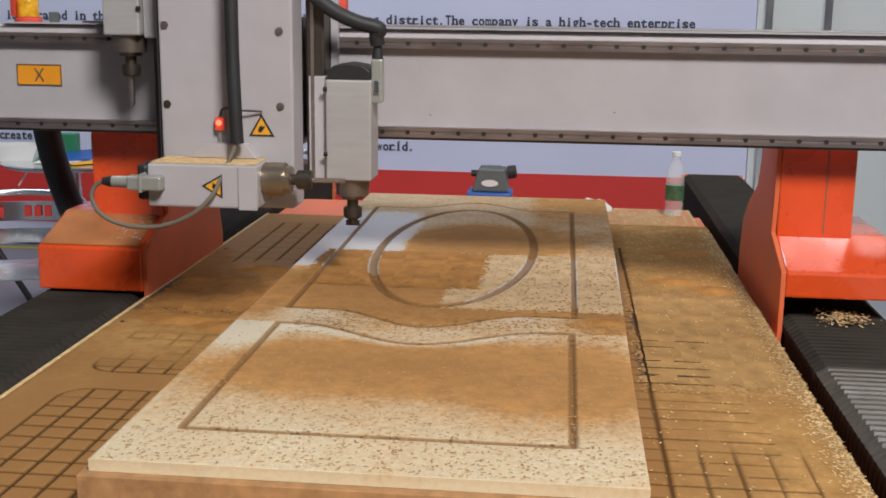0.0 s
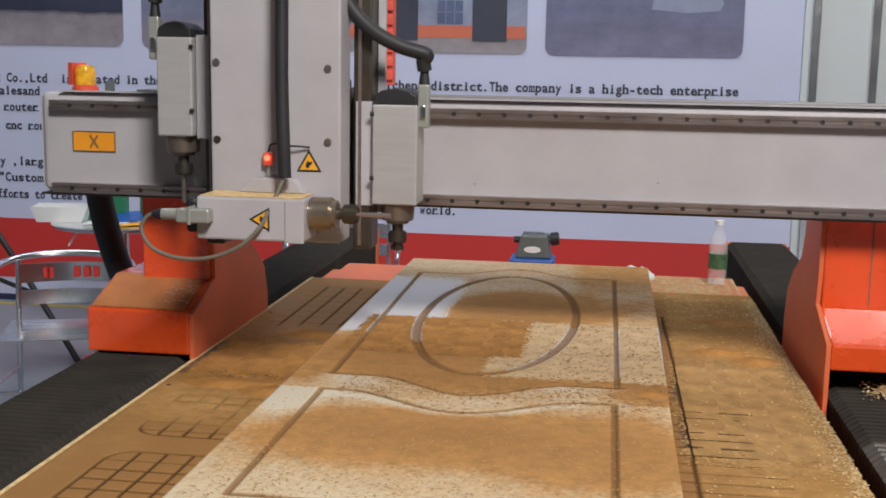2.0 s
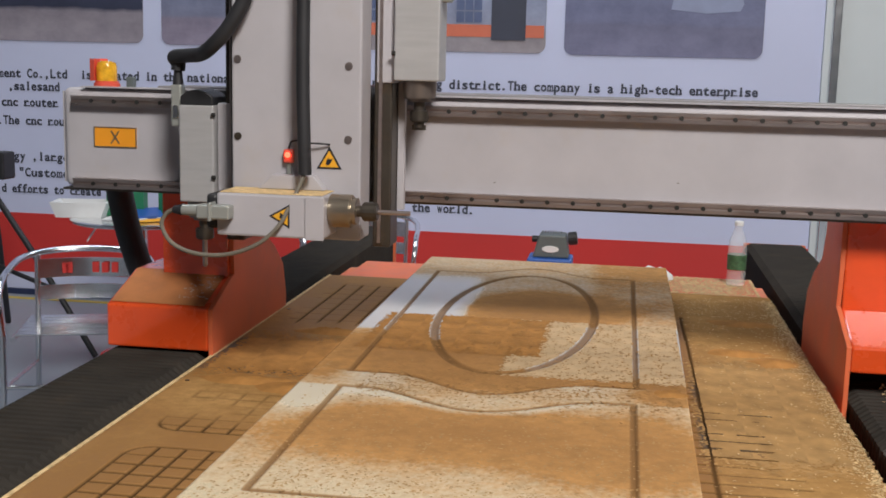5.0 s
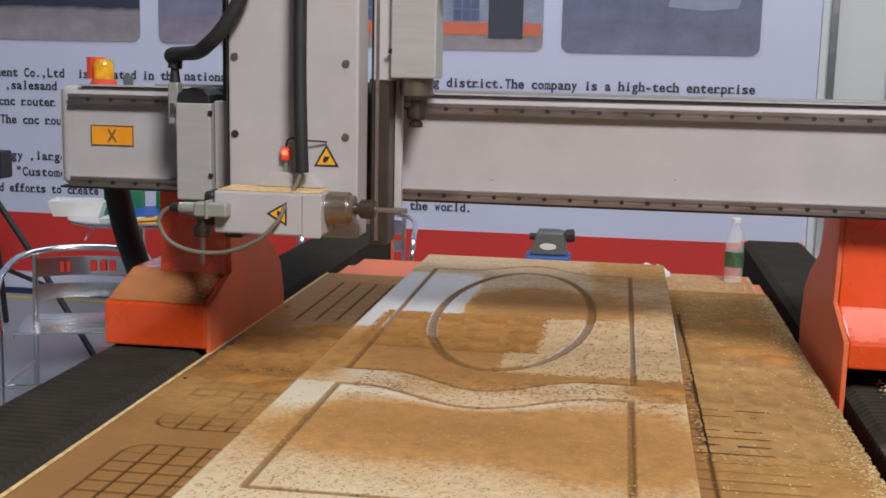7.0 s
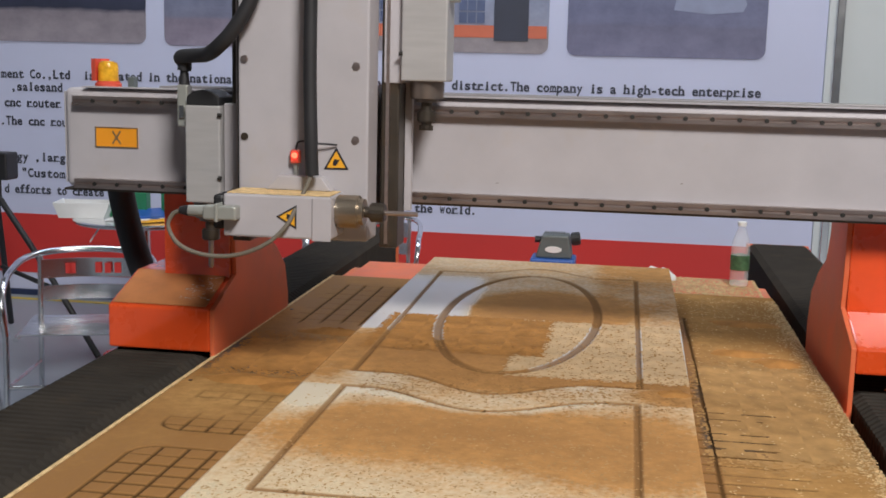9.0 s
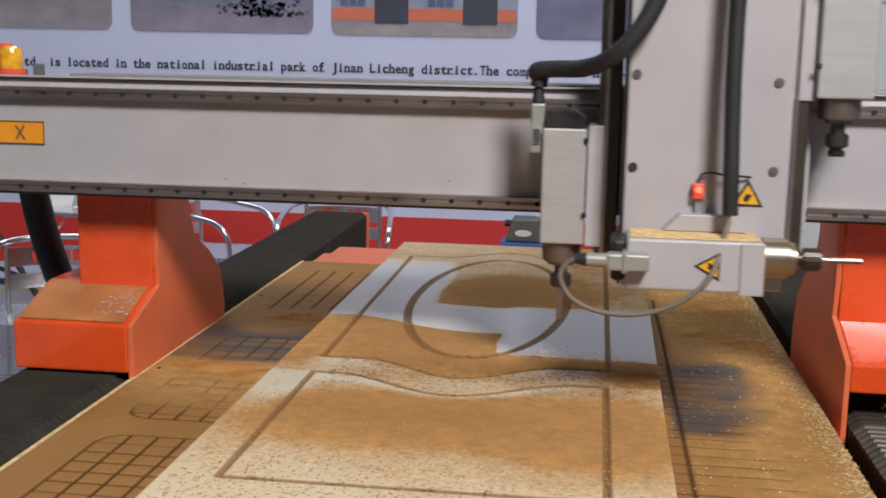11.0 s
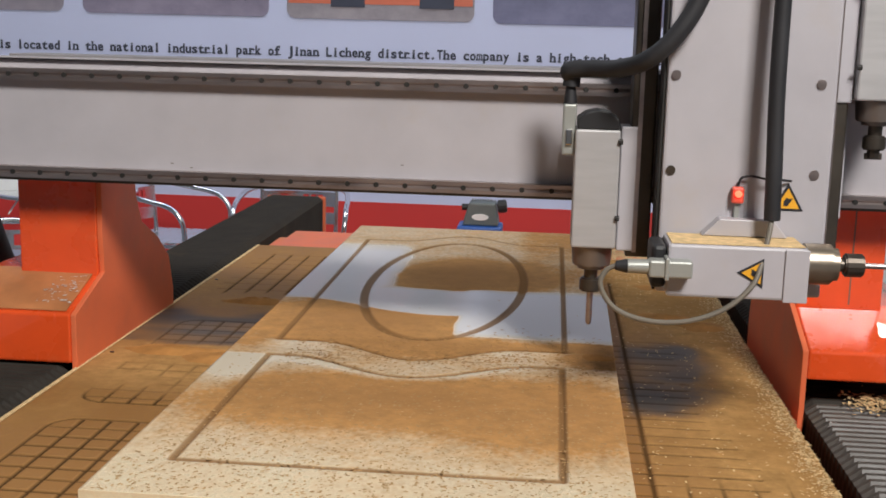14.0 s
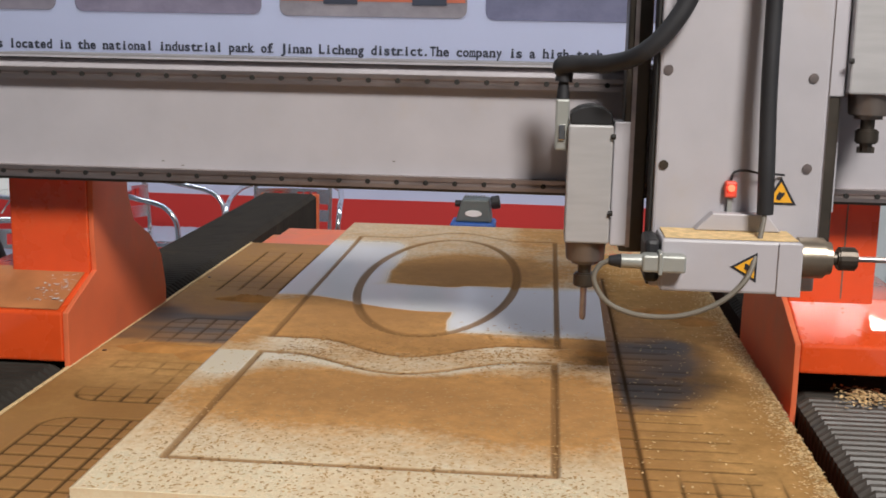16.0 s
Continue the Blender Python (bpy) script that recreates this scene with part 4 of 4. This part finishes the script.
part("hose", tube([(px, 2.56, 1.777), (px - 0.002, 2.555, 1.798), (px + 0.004, 2.55, 1.812), (px - 0.05, 2.54, 1.828), (px - 0.11, 2.53, 1.86), (px - 0.165, 2.53, 1.915), (px - 0.20, 2.54, 2.0), (px - 0.22, 2.55, 2.12)], 0.0165, seg=16), M["black_rubber"], right_spindle, "black corrugated cable hose", True)
part("slide_rod", box(-0.548, -0.536, 2.60, 2.612, 1.17, 2.0), M["chrome"], carriage, "bright slide rod")
part("slide_bar", box(-0.529, -0.512, 2.62, 2.64, 1.17, 2.0, 0.002), M["white"], carriage)


# ---- things round the machine ----
def bistro_chair(m, label):
    """A tubular aluminium armchair: one hoop for back and arms, four legs, slatted seat and two back slats. Faces -y."""
    root = thing("armchair", label, "chair", "aluminium chairs")
    part("arm_hoop", tube([(-0.27, -0.20, 0.44), (-0.285, -0.19, 0.56), (-0.285, -0.12, 0.63), (-0.28, 0.02, 0.66), (-0.25, 0.17, 0.685), (-0.15, 0.255, 0.70), (0, 0.28, 0.705),
                            (0.15, 0.255, 0.70), (0.25, 0.17, 0.685), (0.28, 0.02, 0.66), (0.285, -0.12, 0.63), (0.285, -0.19, 0.56), (0.27, -0.20, 0.44)], 0.0135, 6), M["alu"], root, "bent tubular hoop of back and arms", True)
    for s in (-1, 1):
        part("front_leg", tube([(0.27 * s, -0.20, 0.445), (0.272 * s, -0.205, 0.25), (0.28 * s, -0.215, 0.0)], 0.0125, 4), M["alu"], root, "", True)
        part("rear_leg", tube([(0.20 * s, 0.235, 0.69), (0.20 * s, 0.205, 0.45), (0.21 * s, 0.24, 0.2), (0.22 * s, 0.275, 0.0)], 0.0125, 4), M["alu"], root, "", True)
        part("seat_rail", tube([(0.235 * s, -0.20, 0.425), (0.225 * s, 0.21, 0.415)], 0.011, 2), M["alu"], root, "", True)
        part("brace", tube([(0.275 * s, -0.205, 0.23), (0.21 * s, 0.235, 0.23)], 0.008, 2), M["alu"], root, "", True)
    part("stretcher", tube([(-0.275, -0.205, 0.235), (0.275, -0.205, 0.235)], 0.009, 2), M["alu"], root, "", True)
    for k in range(6):
        y = -0.20 + k * 0.07
        part("seat_slat", box(-0.23, 0.23, y, y + 0.058, 0.436 - 0.002 * k, 0.444 - 0.002 * k, 0.003), M["alu"], root)
    for z, h in ((0.590, 0.080), (0.495, 0.062)):
        bm = bmesh.new()
        n = 14
        ring = []
        for k in range(n + 1):
            x = -0.195 + 0.39 * k / n
            y = 0.205 + 0.045 * (1 - (x / 0.2) ** 2)
            ring.append([bm.verts.new((x, y + dy, zz)) for dy, zz in ((0, z), (0, z + h), (0.006, z + h), (0.006, z))])
        for a, b in zip(ring, ring[1:]):
            for j in range(4):
                bm.faces.new((a[j], a[(j + 1) % 4], b[(j + 1) % 4], b[j]))
        bm.faces.new(ring[0][::-1]), bm.faces.new(ring[-1])
        slat = part("back_slat", bm, M["alu"], root, "", True)
        if z > 0.55:
            for x in (-0.10, -0.085, 0.02, 0.06, 0.10):
                part("mark_bar", box(x, x + 0.026, 0.238 if abs(x) < 0.05 else 0.228, 0.2395 if abs(x) < 0.05 else 0.2295, 0.608, 0.652), M["print_red"], slat)
    root.matrix_basis = m
    return root


chair = bistro_chair(pose(-2.15, 4.25, 0, 0, 0, 20), "polished aluminium armchair with slatted seat")
copy_thing(chair, pose(-2.76, 3.98, 0, 0, 0, -6))
copy_thing(chair, pose(-1.98, 5.80, 0, 0, 0, 82))
copy_thing(chair, pose(-1.33, 5.78, 0, 0, 0, 5))

bistro = thing("bistro_table", "round metal bistro table with a cluttered top", "table")
part("tabletop", lathe([(0.34, 0.70), (0.35, 0.705), (0.35, 0.715), (0.34, 0.72)], (-2.40, 5.42, 0), 40), M["alu"], bistro, "round pressed metal top")
part("column", rod((-2.40, 5.42, 0.03), (-2.40, 5.42, 0.70), 0.03), M["alu"], bistro, "", True)
part("base", lathe([(0.22, 0.0), (0.22, 0.012), (0.05, 0.04)], (-2.40, 5.42, 0)), M["alu"], bistro)
tray = bmesh.new()
tray = prism([(-0.11, 0.0), (-0.14, 0.075), (-0.13, 0.078), (-0.10, 0.006), (0.10, 0.006), (0.13, 0.078), (0.14, 0.075), (0.11, 0.0)], "y", -0.08, 0.08, bm=None)
for y in (-0.083, 0.083):
    tray = prism([(-0.11, 0.0), (-0.14, 0.075), (0.14, 0.075), (0.11, 0.0)], "y", y - 0.003, y + 0.003, bm=tray)
tray_ob = tagged(part("foam_tray", tray, M["paper"]), "white foam food tray on the metal table", "tray")
tray_ob.matrix_basis = pose(-2.69, 5.36, 0.7205, 0, 0, 12)
for x, y, w, d, h, rz in ((-2.50, 5.47, 0.19, 0.08, 0.12, 8), (-2.25, 5.48, 0.14, 0.08, 0.12, -10)):
    c = tagged(part("carton", box(-w / 2, w / 2, -d / 2, d / 2, 0, h, 0.003), M["green"]), "small green carton on the metal table", "carton", "cartons on the table")
    c.matrix_basis = pose(x, y, 0.7205, 0, 0, rz)
rng = random.Random(11)
for k, (x, y) in enumerate(((-2.42, 5.30), (-2.28, 5.32), (-2.18, 5.40), (-2.36, 5.38))):
    sheet_bm = box(-0.11, 0.11, -0.075, 0.075, 0, 0.003 + 0.003 * k)
    for v in sheet_bm.verts:
        v.co.z += 0.02 * (v.co.x > 0) * rng.random()
    p = tagged(part("leaflet", sheet_bm, (M["paper"], M["yellow"], M["paper"], M["blue"])[k]), "printed paper leaflet lying on the metal table", "leaflet", "leaflets on the table")
    p.matrix_basis = pose(x, y, 0.7205 + 0.0035 * k, 0, 0, 40 * k)
part("straw", tube([(-2.58, 5.18, 0.62), (-2.56, 5.20, 0.66), (-2.53, 5.24, 0.715), (-2.47, 5.27, 0.745)], 0.004, 4), M["paper"], tray_ob, "bent white plastic strip").matrix_parent_inverse = tray_ob.matrix_basis.inverted()

tripod = thing("tripod", "black floor tripod with a small dark device", "tripod")
ax, ay, az = -3.23, 5.45, 0.86
part("device", box(ax - 0.12, ax + 0.10, ay - 0.06, ay + 0.06, az + 0.02, az + 0.16, 0.01), M["black_plastic"], tripod)
part("hub", rod((ax, ay, az - 0.12), (ax, ay, az + 0.02), 0.03), M["black_plastic"], tripod)
for dx, dy in ((0.62, -0.15), (-0.35, -0.35), (-0.2, 0.45)):
    part("leg", tube([(ax, ay, az - 0.05), (ax + dx * 0.5, ay + dy * 0.5, az * 0.5), (ax + dx, ay + dy, 0.01)], 0.016, 3), M["black_plastic"], tripod, "", True)
part("strut", tube([(ax + 0.02, ay, 0.42), (ax + 0.42, ay - 0.10, 0.32)], 0.012, 2), M["black_plastic"], tripod, "", True)

# on the end beam of the table
unit = thing("control_pendant", "grey wedge-shaped unit with knobs on a blue base", "control unit")
part("body", prism([(-0.312, 0.8405), (-0.290, 0.922), (-0.195, 0.922), (-0.182, 0.8405)], "y", 4.03, 4.13, 0.006), M["grey_plastic"], unit, "dark grey plastic wedge")
part("base", box(-0.33, -0.170, 4.01, 4.15, 0.7755, 0.840, 0.008), M["blue"], unit, "blue plastic base")
plate = lathe([(0.030, 0), (0.030, 0.002), (0.026, 0.003)], (0, 0, 0), 24)
pl = part("badge", plate, M["paper"], unit, "oval silver badge")
pl.matrix_basis = Matrix.LocRotScale((-0.248, 4.0295, 0.872), Euler((radians(90), 0, 0)), (1, 0.4, 1))
part("knob", rod((-0.188, 4.08, 0.905), (-0.156, 4.08, 0.91), 0.024, seg=14, bevel=0.003), M["black_plastic"], unit, "black side knob")
part("knob", rod((-0.318, 4.08, 0.90), (-0.2885, 4.08, 0.90), 0.012, seg=12), M["black_plastic"], unit)
for k in range(8):
    part("pin", rod((-0.28 + 0.0095 * k, 4.08, 0.9222), (-0.28 + 0.0095 * k, 4.08, 0.932), 0.0025, seg=6), M["chrome"], unit)

def ring(base, r, z0, z1, seg=28):
    bm = bmesh.new()
    rows = [[bm.verts.new((base[0] + q * math.cos(2 * math.pi * k / seg), base[1] + q * math.sin(2 * math.pi * k / seg), base[2] + z)) for k in range(seg)]
            for q, z in ((r, z0), (r, z1), (r - 0.0006, z1), (r - 0.0006, z0))]
    for a, b in zip(rows, rows[1:] + rows[:1]):
        for k in range(seg):
            bm.faces.new((a[k], a[(k + 1) % seg], b[(k + 1) % seg], b[k]))
    return bm


bottle = thing("water_bottle", "clear plastic water bottle with a green label", "bottle")
bx, by = 0.40, 4.02
part("shell", lathe([(0.024, 0.0), (0.031, 0.006), (0.032, 0.05), (0.030, 0.058), (0.032, 0.066), (0.032, 0.135), (0.029, 0.160), (0.018, 0.190), (0.013, 0.202), (0.013, 0.212)], (bx, by, 0.7755)), M["bottle"], bottle, "clear plastic shell", True)
part("label", ring((bx, by, 0.7755), 0.0328, 0.060, 0.112), M["label_green"], bottle, "green paper label", True)
part("cap", lathe([(0.0155, 0.2125), (0.0155, 0.226), (0.014, 0.228)], (bx, by, 0.7755), 20), M["paper"], bottle, "white screw cap")
lump = bmesh.new()
bmesh.ops.create_icosphere(lump, subdivisions=3, radius=1)
for v in lump.verts:
    v.co = Vector((v.co.x * 0.075, v.co.y * 0.05, max(-0.2, v.co.z) * 0.036 * (1 + 0.5 * noise.noise(v.co * 2.2)) + 0.005))
wrap = tagged(part("plastic_wrap", lump, M["paper"], None, "", True), "crumpled white plastic wrap on the dusty end beam", "plastic wrap")
wrap.matrix_basis = pose(0.115, 4.08, 0.7752)
tagged(part("cardboard_box", box(-1.75, -1.50, 6.2, 6.42, 0.0, 0.30, 0.004), M["chip"]), "pale cardboard box on the hall floor", "box")


# ---- loose sawdust ----
def flakes(name, n, spread, size, material, seed, label, z_of, lift=0.002):
    """Many small bent chips, scattered by a rule that gives x, y."""
    r = np.random.RandomState(seed)
    verts, faces = [], []
    for _ in range(n):
        x, y = spread(r)
        z = z_of(x, y) + r.uniform(0.0004, lift)
        s, a, tilt = size * r.uniform(0.5, 1.5), r.uniform(0, 6.28), r.normal(0, 0.3) * min(1, lift / 0.003)
        c, d = math.cos(a), math.sin(a)
        k = len(verts)
        for u, v in ((-1, -0.45), (1, -0.4), (0.9, 0.5), (-0.8, 0.4)):
            u, v = u * s * r.uniform(0.7, 1.2), v * s
            verts.append((x + u * c - v * d, y + u * d + v * c, max(z + u * tilt * 0.6 + abs(u) * 0.15 * min(1, lift / 0.003), z_of(x, y) + 0.0002)))
        faces.append((k, k + 1, k + 2, k + 3))
    me = bpy.data.meshes.new(name)
    me.from_pydata(verts, [], faces)
    me.materials.append(material)
    return tagged(new(name, me), label, "sawdust", kind="stuff")


def right_edge(r):
    if r.rand() < 0.78:
        return 0.487 - abs(r.normal(0, 0.022)), r.uniform(1.3, 3.72)
    if r.rand() < 0.55:
        return r.uniform(0.17, 0.48), 3.72 - abs(r.normal(0, 0.28))
    return r.uniform(0.16, 0.48), r.uniform(1.5, 3.6)


flakes("sawdust_chips", 5200, right_edge, 0.0027, M["chip"], 3, "pale wood chips scattered over the spoilboard", lambda x, y: BED_Z)
flakes("end_chips", 5200, lambda r: (min(0.46, max(-0.93, r.normal(0.28, 0.16))), r.uniform(3.80, 4.14)), 0.0042, M["chip"], 5, "pale wood chips on the orange end beam", lambda x, y: 0.7752, 0.002)
rail_chips = flakes("rail_chips", 300, lambda r: (min(0.77, max(0.55, r.normal(0.665, 0.028))), r.normal(2.645, 0.030)), 0.0045, M["chip"], 7, "small heap of wood chips on the bellows", lambda x, y: 0.786, 0.016)
flakes("board_specks", 3200, lambda r: (r.uniform(-0.63, 0.136), 1.48 + abs(r.normal(0, 0.36))), 0.0026, M["speck"], 9, "brown sawdust specks on the white board", lambda x, y: TOP_Z, 0.0005)
flakes("rail_specks", 1500, lambda r: (r.uniform(-0.52, 0.135), r.normal(2.27, 0.08)), 0.0033, M["crumb"], 13, "brown sawdust crumbs along the carved rail", lambda x, y: TOP_Z, 0.0007)


# drifts that the passing spindle blows away, piece by piece
def drift_piece(x0, x1, y0, y1, z, seed, fill, on_board, inside, material):
    r = np.random.RandomState(seed)
    cell = 0.005
    nx, ny = int((x1 - x0) / cell), int((y1 - y0) / cell)
    gx, gy = np.meshgrid(np.linspace(x0, x1, nx + 1), np.linspace(y0, y1, ny + 1))
    loose = np.zeros(gx.shape)
    loose[1:-1, 1:-1] = 0.0015
    gx, gy = gx + loose * r.uniform(-1, 1, gx.shape), gy + loose * r.uniform(-1, 1, gy.shape)
    cx, cy = (x0 + x1) / 2, (y0 + y1) / 2
    verts = [(float(a) - cx, float(b) - cy, (0.0001 if on_board else 0.0004) + 0.0003 * abs(noise2(a, b, 40, 2))) for a, b in zip(gx.ravel(), gy.ravel())]
    faces = []
    X0, X1, Y0, Y1 = inside
    for j in range(ny):
        for i in range(nx):
            x, y = x0 + (i + 0.5) * (x1 - x0) / nx, y0 + (j + 0.5) * (y1 - y0) / ny
            if on_board and (x > 0.147 or carve_distance(x, y) < 0.0085):
                continue
            if not on_board and x > 0 and grid_cut(x, y) > 0.55:
                continue
            edge = min(smooth(0, 0.02 if on_board else 0.04, x - X0), 1.0 if X1 == 0.152 else smooth(0, 0.02 if on_board else 0.04, X1 - x), smooth(0, 0.03 if on_board else 0.16, y - Y0), smooth(0, 0.02 if on_board else 0.14, Y1 - y))
            if edge > 0.85 or fill * (0.15 + 0.85 * edge) + 0.2 * noise2(x, y, 14, 5) + 0.45 * noise2(x, y, 45, 7) > r.rand() * 0.9:
                a = j * (nx + 1) + i
                faces.append((a, a + 1, a + nx + 2, a + nx + 1))
    film = len(faces)
    if on_board:
        for _ in range(int((x1 - x0) * (y1 - y0) * 5200)):
            a, b, q, w = r.uniform(x0, x1) - cx, r.uniform(y0, y1) - cy, r.uniform(0, 6.28), r.uniform(0.0015, 0.0042)
            k = len(verts)
            verts += [(a + w * math.cos(q + t), b + w * (1.0 if t % 3 else 0.6) * math.sin(q + t), 0.0011 + 0.0006 * (t > 2)) for t in (0, 1.2, 3.0, 4.4)]
            faces.append((k, k + 1, k + 2, k + 3))
    me = bpy.data.meshes.new("sawdust_drift")
    me.from_pydata(verts, [], faces)
    me.materials.append(material)
    me.materials.append(M["crumb"])
    for k in range(film, len(faces)):
        me.polygons[k].material_index = 1
    ob = tagged(new("sawdust_drift", me), "thin brown sawdust drift lying on the " + ("door panel" if on_board else "spoilboard"), "sawdust", "sawdust drifts", "stuff")
    ob.location = (cx, cy, z)
    return ob


DRIFTS = []
for (X0, X1, Y0, Y1), z, fill, nx, ny, first in (((-0.605, -0.165, 2.53, 2.93), TOP_Z + 0.0006, 1.0, 4, 2, 9.35), ((-0.983, -0.665, 2.44, 2.92), BED_Z + 0.0004, 1.2, 3, 3, 9.0),
                                                 ((0.165, 0.47, 2.05, 2.90), BED_Z + 0.0004, 1.2, 3, 5, 10.0), ((-0.255, 0.152, 2.36, 2.93), TOP_Z + 0.0003, 1.15, 3, 4, 9.7)):
    for i in range(nx):
        for j in range(ny):
            w, h = (X1 - X0) / nx, (Y1 - Y0) / ny
            piece = drift_piece(X0 + i * w, X0 + (i + 1) * w, Y0 + j * h, Y0 + (j + 1) * h, z, 31 + 7 * i + j, fill, z > 0.8, (X0, X1, Y0, Y1), M["tan_film" if X0 == -0.255 else "drift_pale" if X0 > 0 else "drift"])
            DRIFTS.append((piece, first + 0.13 * i + 0.05 * ((j * 5) % 3), -1.75 - 0.1 * j if X1 < -0.5 else 1.35 + 0.08 * i))

# white chips put in for the light that glints on the foot
slope = flakes("slope_glints", 70, lambda r: (r.uniform(-1.09, -1.015), r.uniform(2.66, 2.77)), 0.004, M["paper"], 17, "pale chips standing for white glints on the dusty foot", lambda x, y: 0.9105 + (y - 2.634) * 0.34, 0.0012)
slope.parent = left_leg
for key in ("category", "kind"):
    del slope[key]


def heap(x, y, z, rx, ry, h, seed, where):
    """A low uneven mound of sawdust."""
    bm = bmesh.new()
    n, m = 26, 9
    rows = [[bm.verts.new((0, 0, h))]]
    for i in range(1, m + 1):
        t = i / m
        row = []
        for k in range(n):
            a = 2 * math.pi * k / n
            w = 1 + 0.35 * noise.noise(Vector((math.cos(a) * 1.5, math.sin(a) * 1.5, seed)))
            row.append(bm.verts.new((rx * t * w * math.cos(a), ry * t * w * math.sin(a), max(-0.001, h * (1 - t * t) ** 1.5 * (1 + 0.5 * noise.noise(Vector((8 * t * math.cos(a), 8 * t * math.sin(a), seed)))) - (0.001 if i == m else 0)))))
        rows.append(row)
    for k in range(n):
        bm.faces.new((rows[0][0], rows[1][k], rows[1][(k + 1) % n]))
    for a, b in zip(rows[1:], rows[2:]):
        for k in range(n):
            bm.faces.new((a[k], b[k], b[(k + 1) % n], a[(k + 1) % n]))
    ob = tagged(part("sawdust_heap", bm, M["drift"], None, "", True), "low brown heap of sawdust on the " + where, "sawdust", "sawdust heaps", "stuff")
    ob.location = (x, y, z)
    return ob


heap(-0.77, 2.945, BED_Z + 0.0006, 0.10, 0.035, 0.011, 1.0, "spoilboard")
heap(-0.84, 2.44, BED_Z + 0.0006, 0.11, 0.045, 0.007, 2.0, "spoilboard")
heap(-0.72, 2.40, BED_Z + 0.0006, 0.09, 0.05, 0.006, 3.0, "spoilboard")
heap(0.11, 2.305, TOP_Z + 0.0004, 0.034, 0.035, 0.003, 4.0, "door panel")
heap(0.31, 2.98, BED_Z + 0.0006, 0.09, 0.04, 0.008, 5.0, "spoilboard")
heap(0.40, 2.90, BED_Z + 0.0006, 0.07, 0.05, 0.007, 6.0, "spoilboard")
heap(0.36, 3.35, BED_Z + 0.0006, 0.10, 0.05, 0.007, 7.0, "spoilboard")


# ---- what moves ----
def motions():
    ride = ((0.0, 0.0), (8.7, 0.0), (9.2, -0.03), (9.8, -0.12), (10.4, -0.23), (10.8, -0.285), (11.0, -0.315), (11.2, -0.34), (11.5, -0.358), (12.0, -0.362), (16.0, -0.362))
    run = ((0.0, 0.0), (8.7, 0.0), (9.5, 0.03), (10.0, 0.24), (10.5, 0.58), (10.8, 0.815), (11.0, 0.926), (11.2, 1.01), (11.5, 1.068), (11.8, 1.070), (12.5, 1.069), (14.5, 1.074), (16.0, 1.076))

    def at(rows, t):
        return float(np.interp(t, [r[0] for r in rows], [r[1] for r in rows]))
    for ob in (gantry, rail_chips):
        # the heap of chips is pushed along with the folds of the bellows
        walk(ob, [(t, pose(0, y, 0)) for t, y in ride])
    walk(carriage, [(t, pose(at(run, t), at(ride, t), 0)) for t in sorted({r[0] for r in ride} | {r[0] for r in run})])
    lift = ((0.0, -0.072), (0.5, -0.018), (0.8, -0.004), (1.0, 0.0), (8.7, 0.0), (9.5, -0.004), (11.0, -0.041), (11.5, -0.053), (12.0, -0.059), (12.5, -0.063), (13.5, -0.071), (16.0, -0.071))
    drop = ((0.0, 0.308), (0.5, 0.305), (1.0, 0.302), (1.5, 0.262), (2.0, 0.163), (2.5, 0.083), (3.0, 0.003), (3.2, 0.0), (16.0, 0.0))
    rise = ((0.0, -0.302), (1.0, -0.302), (1.5, -0.302), (2.0, -0.274), (2.5, -0.205), (3.0, -0.123), (3.5, -0.037), (3.8, -0.002), (4.0, 0.0), (16.0, 0.0))
    walk(head, [(t, pose(0, 0, z)) for t, z in lift])
    for ob, rows in ((left_spindle, drop), (right_spindle, rise)):
        walk(ob, [(t, pose(0, 0, at(rows, t) + at(lift, t))) for t in sorted({r[0] for r in rows} | {r[0] for r in lift})])
    # the drifts are blown up and sideways, and settle on the floor beside the machine
    for ob, t0, side in DRIFTS:
        x, y, z = ob.location
        go = side - x if abs(x) > 0.01 else side
        walk(ob, [(0.0, pose(x, y, z)), (t0, pose(x, y, z)), (t0 + 0.12, pose(x + 0.35 * go, y + 0.05, z + 0.05, 20, 25, 10)),
                  (t0 + 0.3, pose(x + 0.9 * go, y + 0.12, z - 0.15, 10, 50, 20)), (t0 + 0.42, pose(x + go, y + 0.15, 0.004)), (16.0, pose(x + go, y + 0.15, 0.004))])


motions()
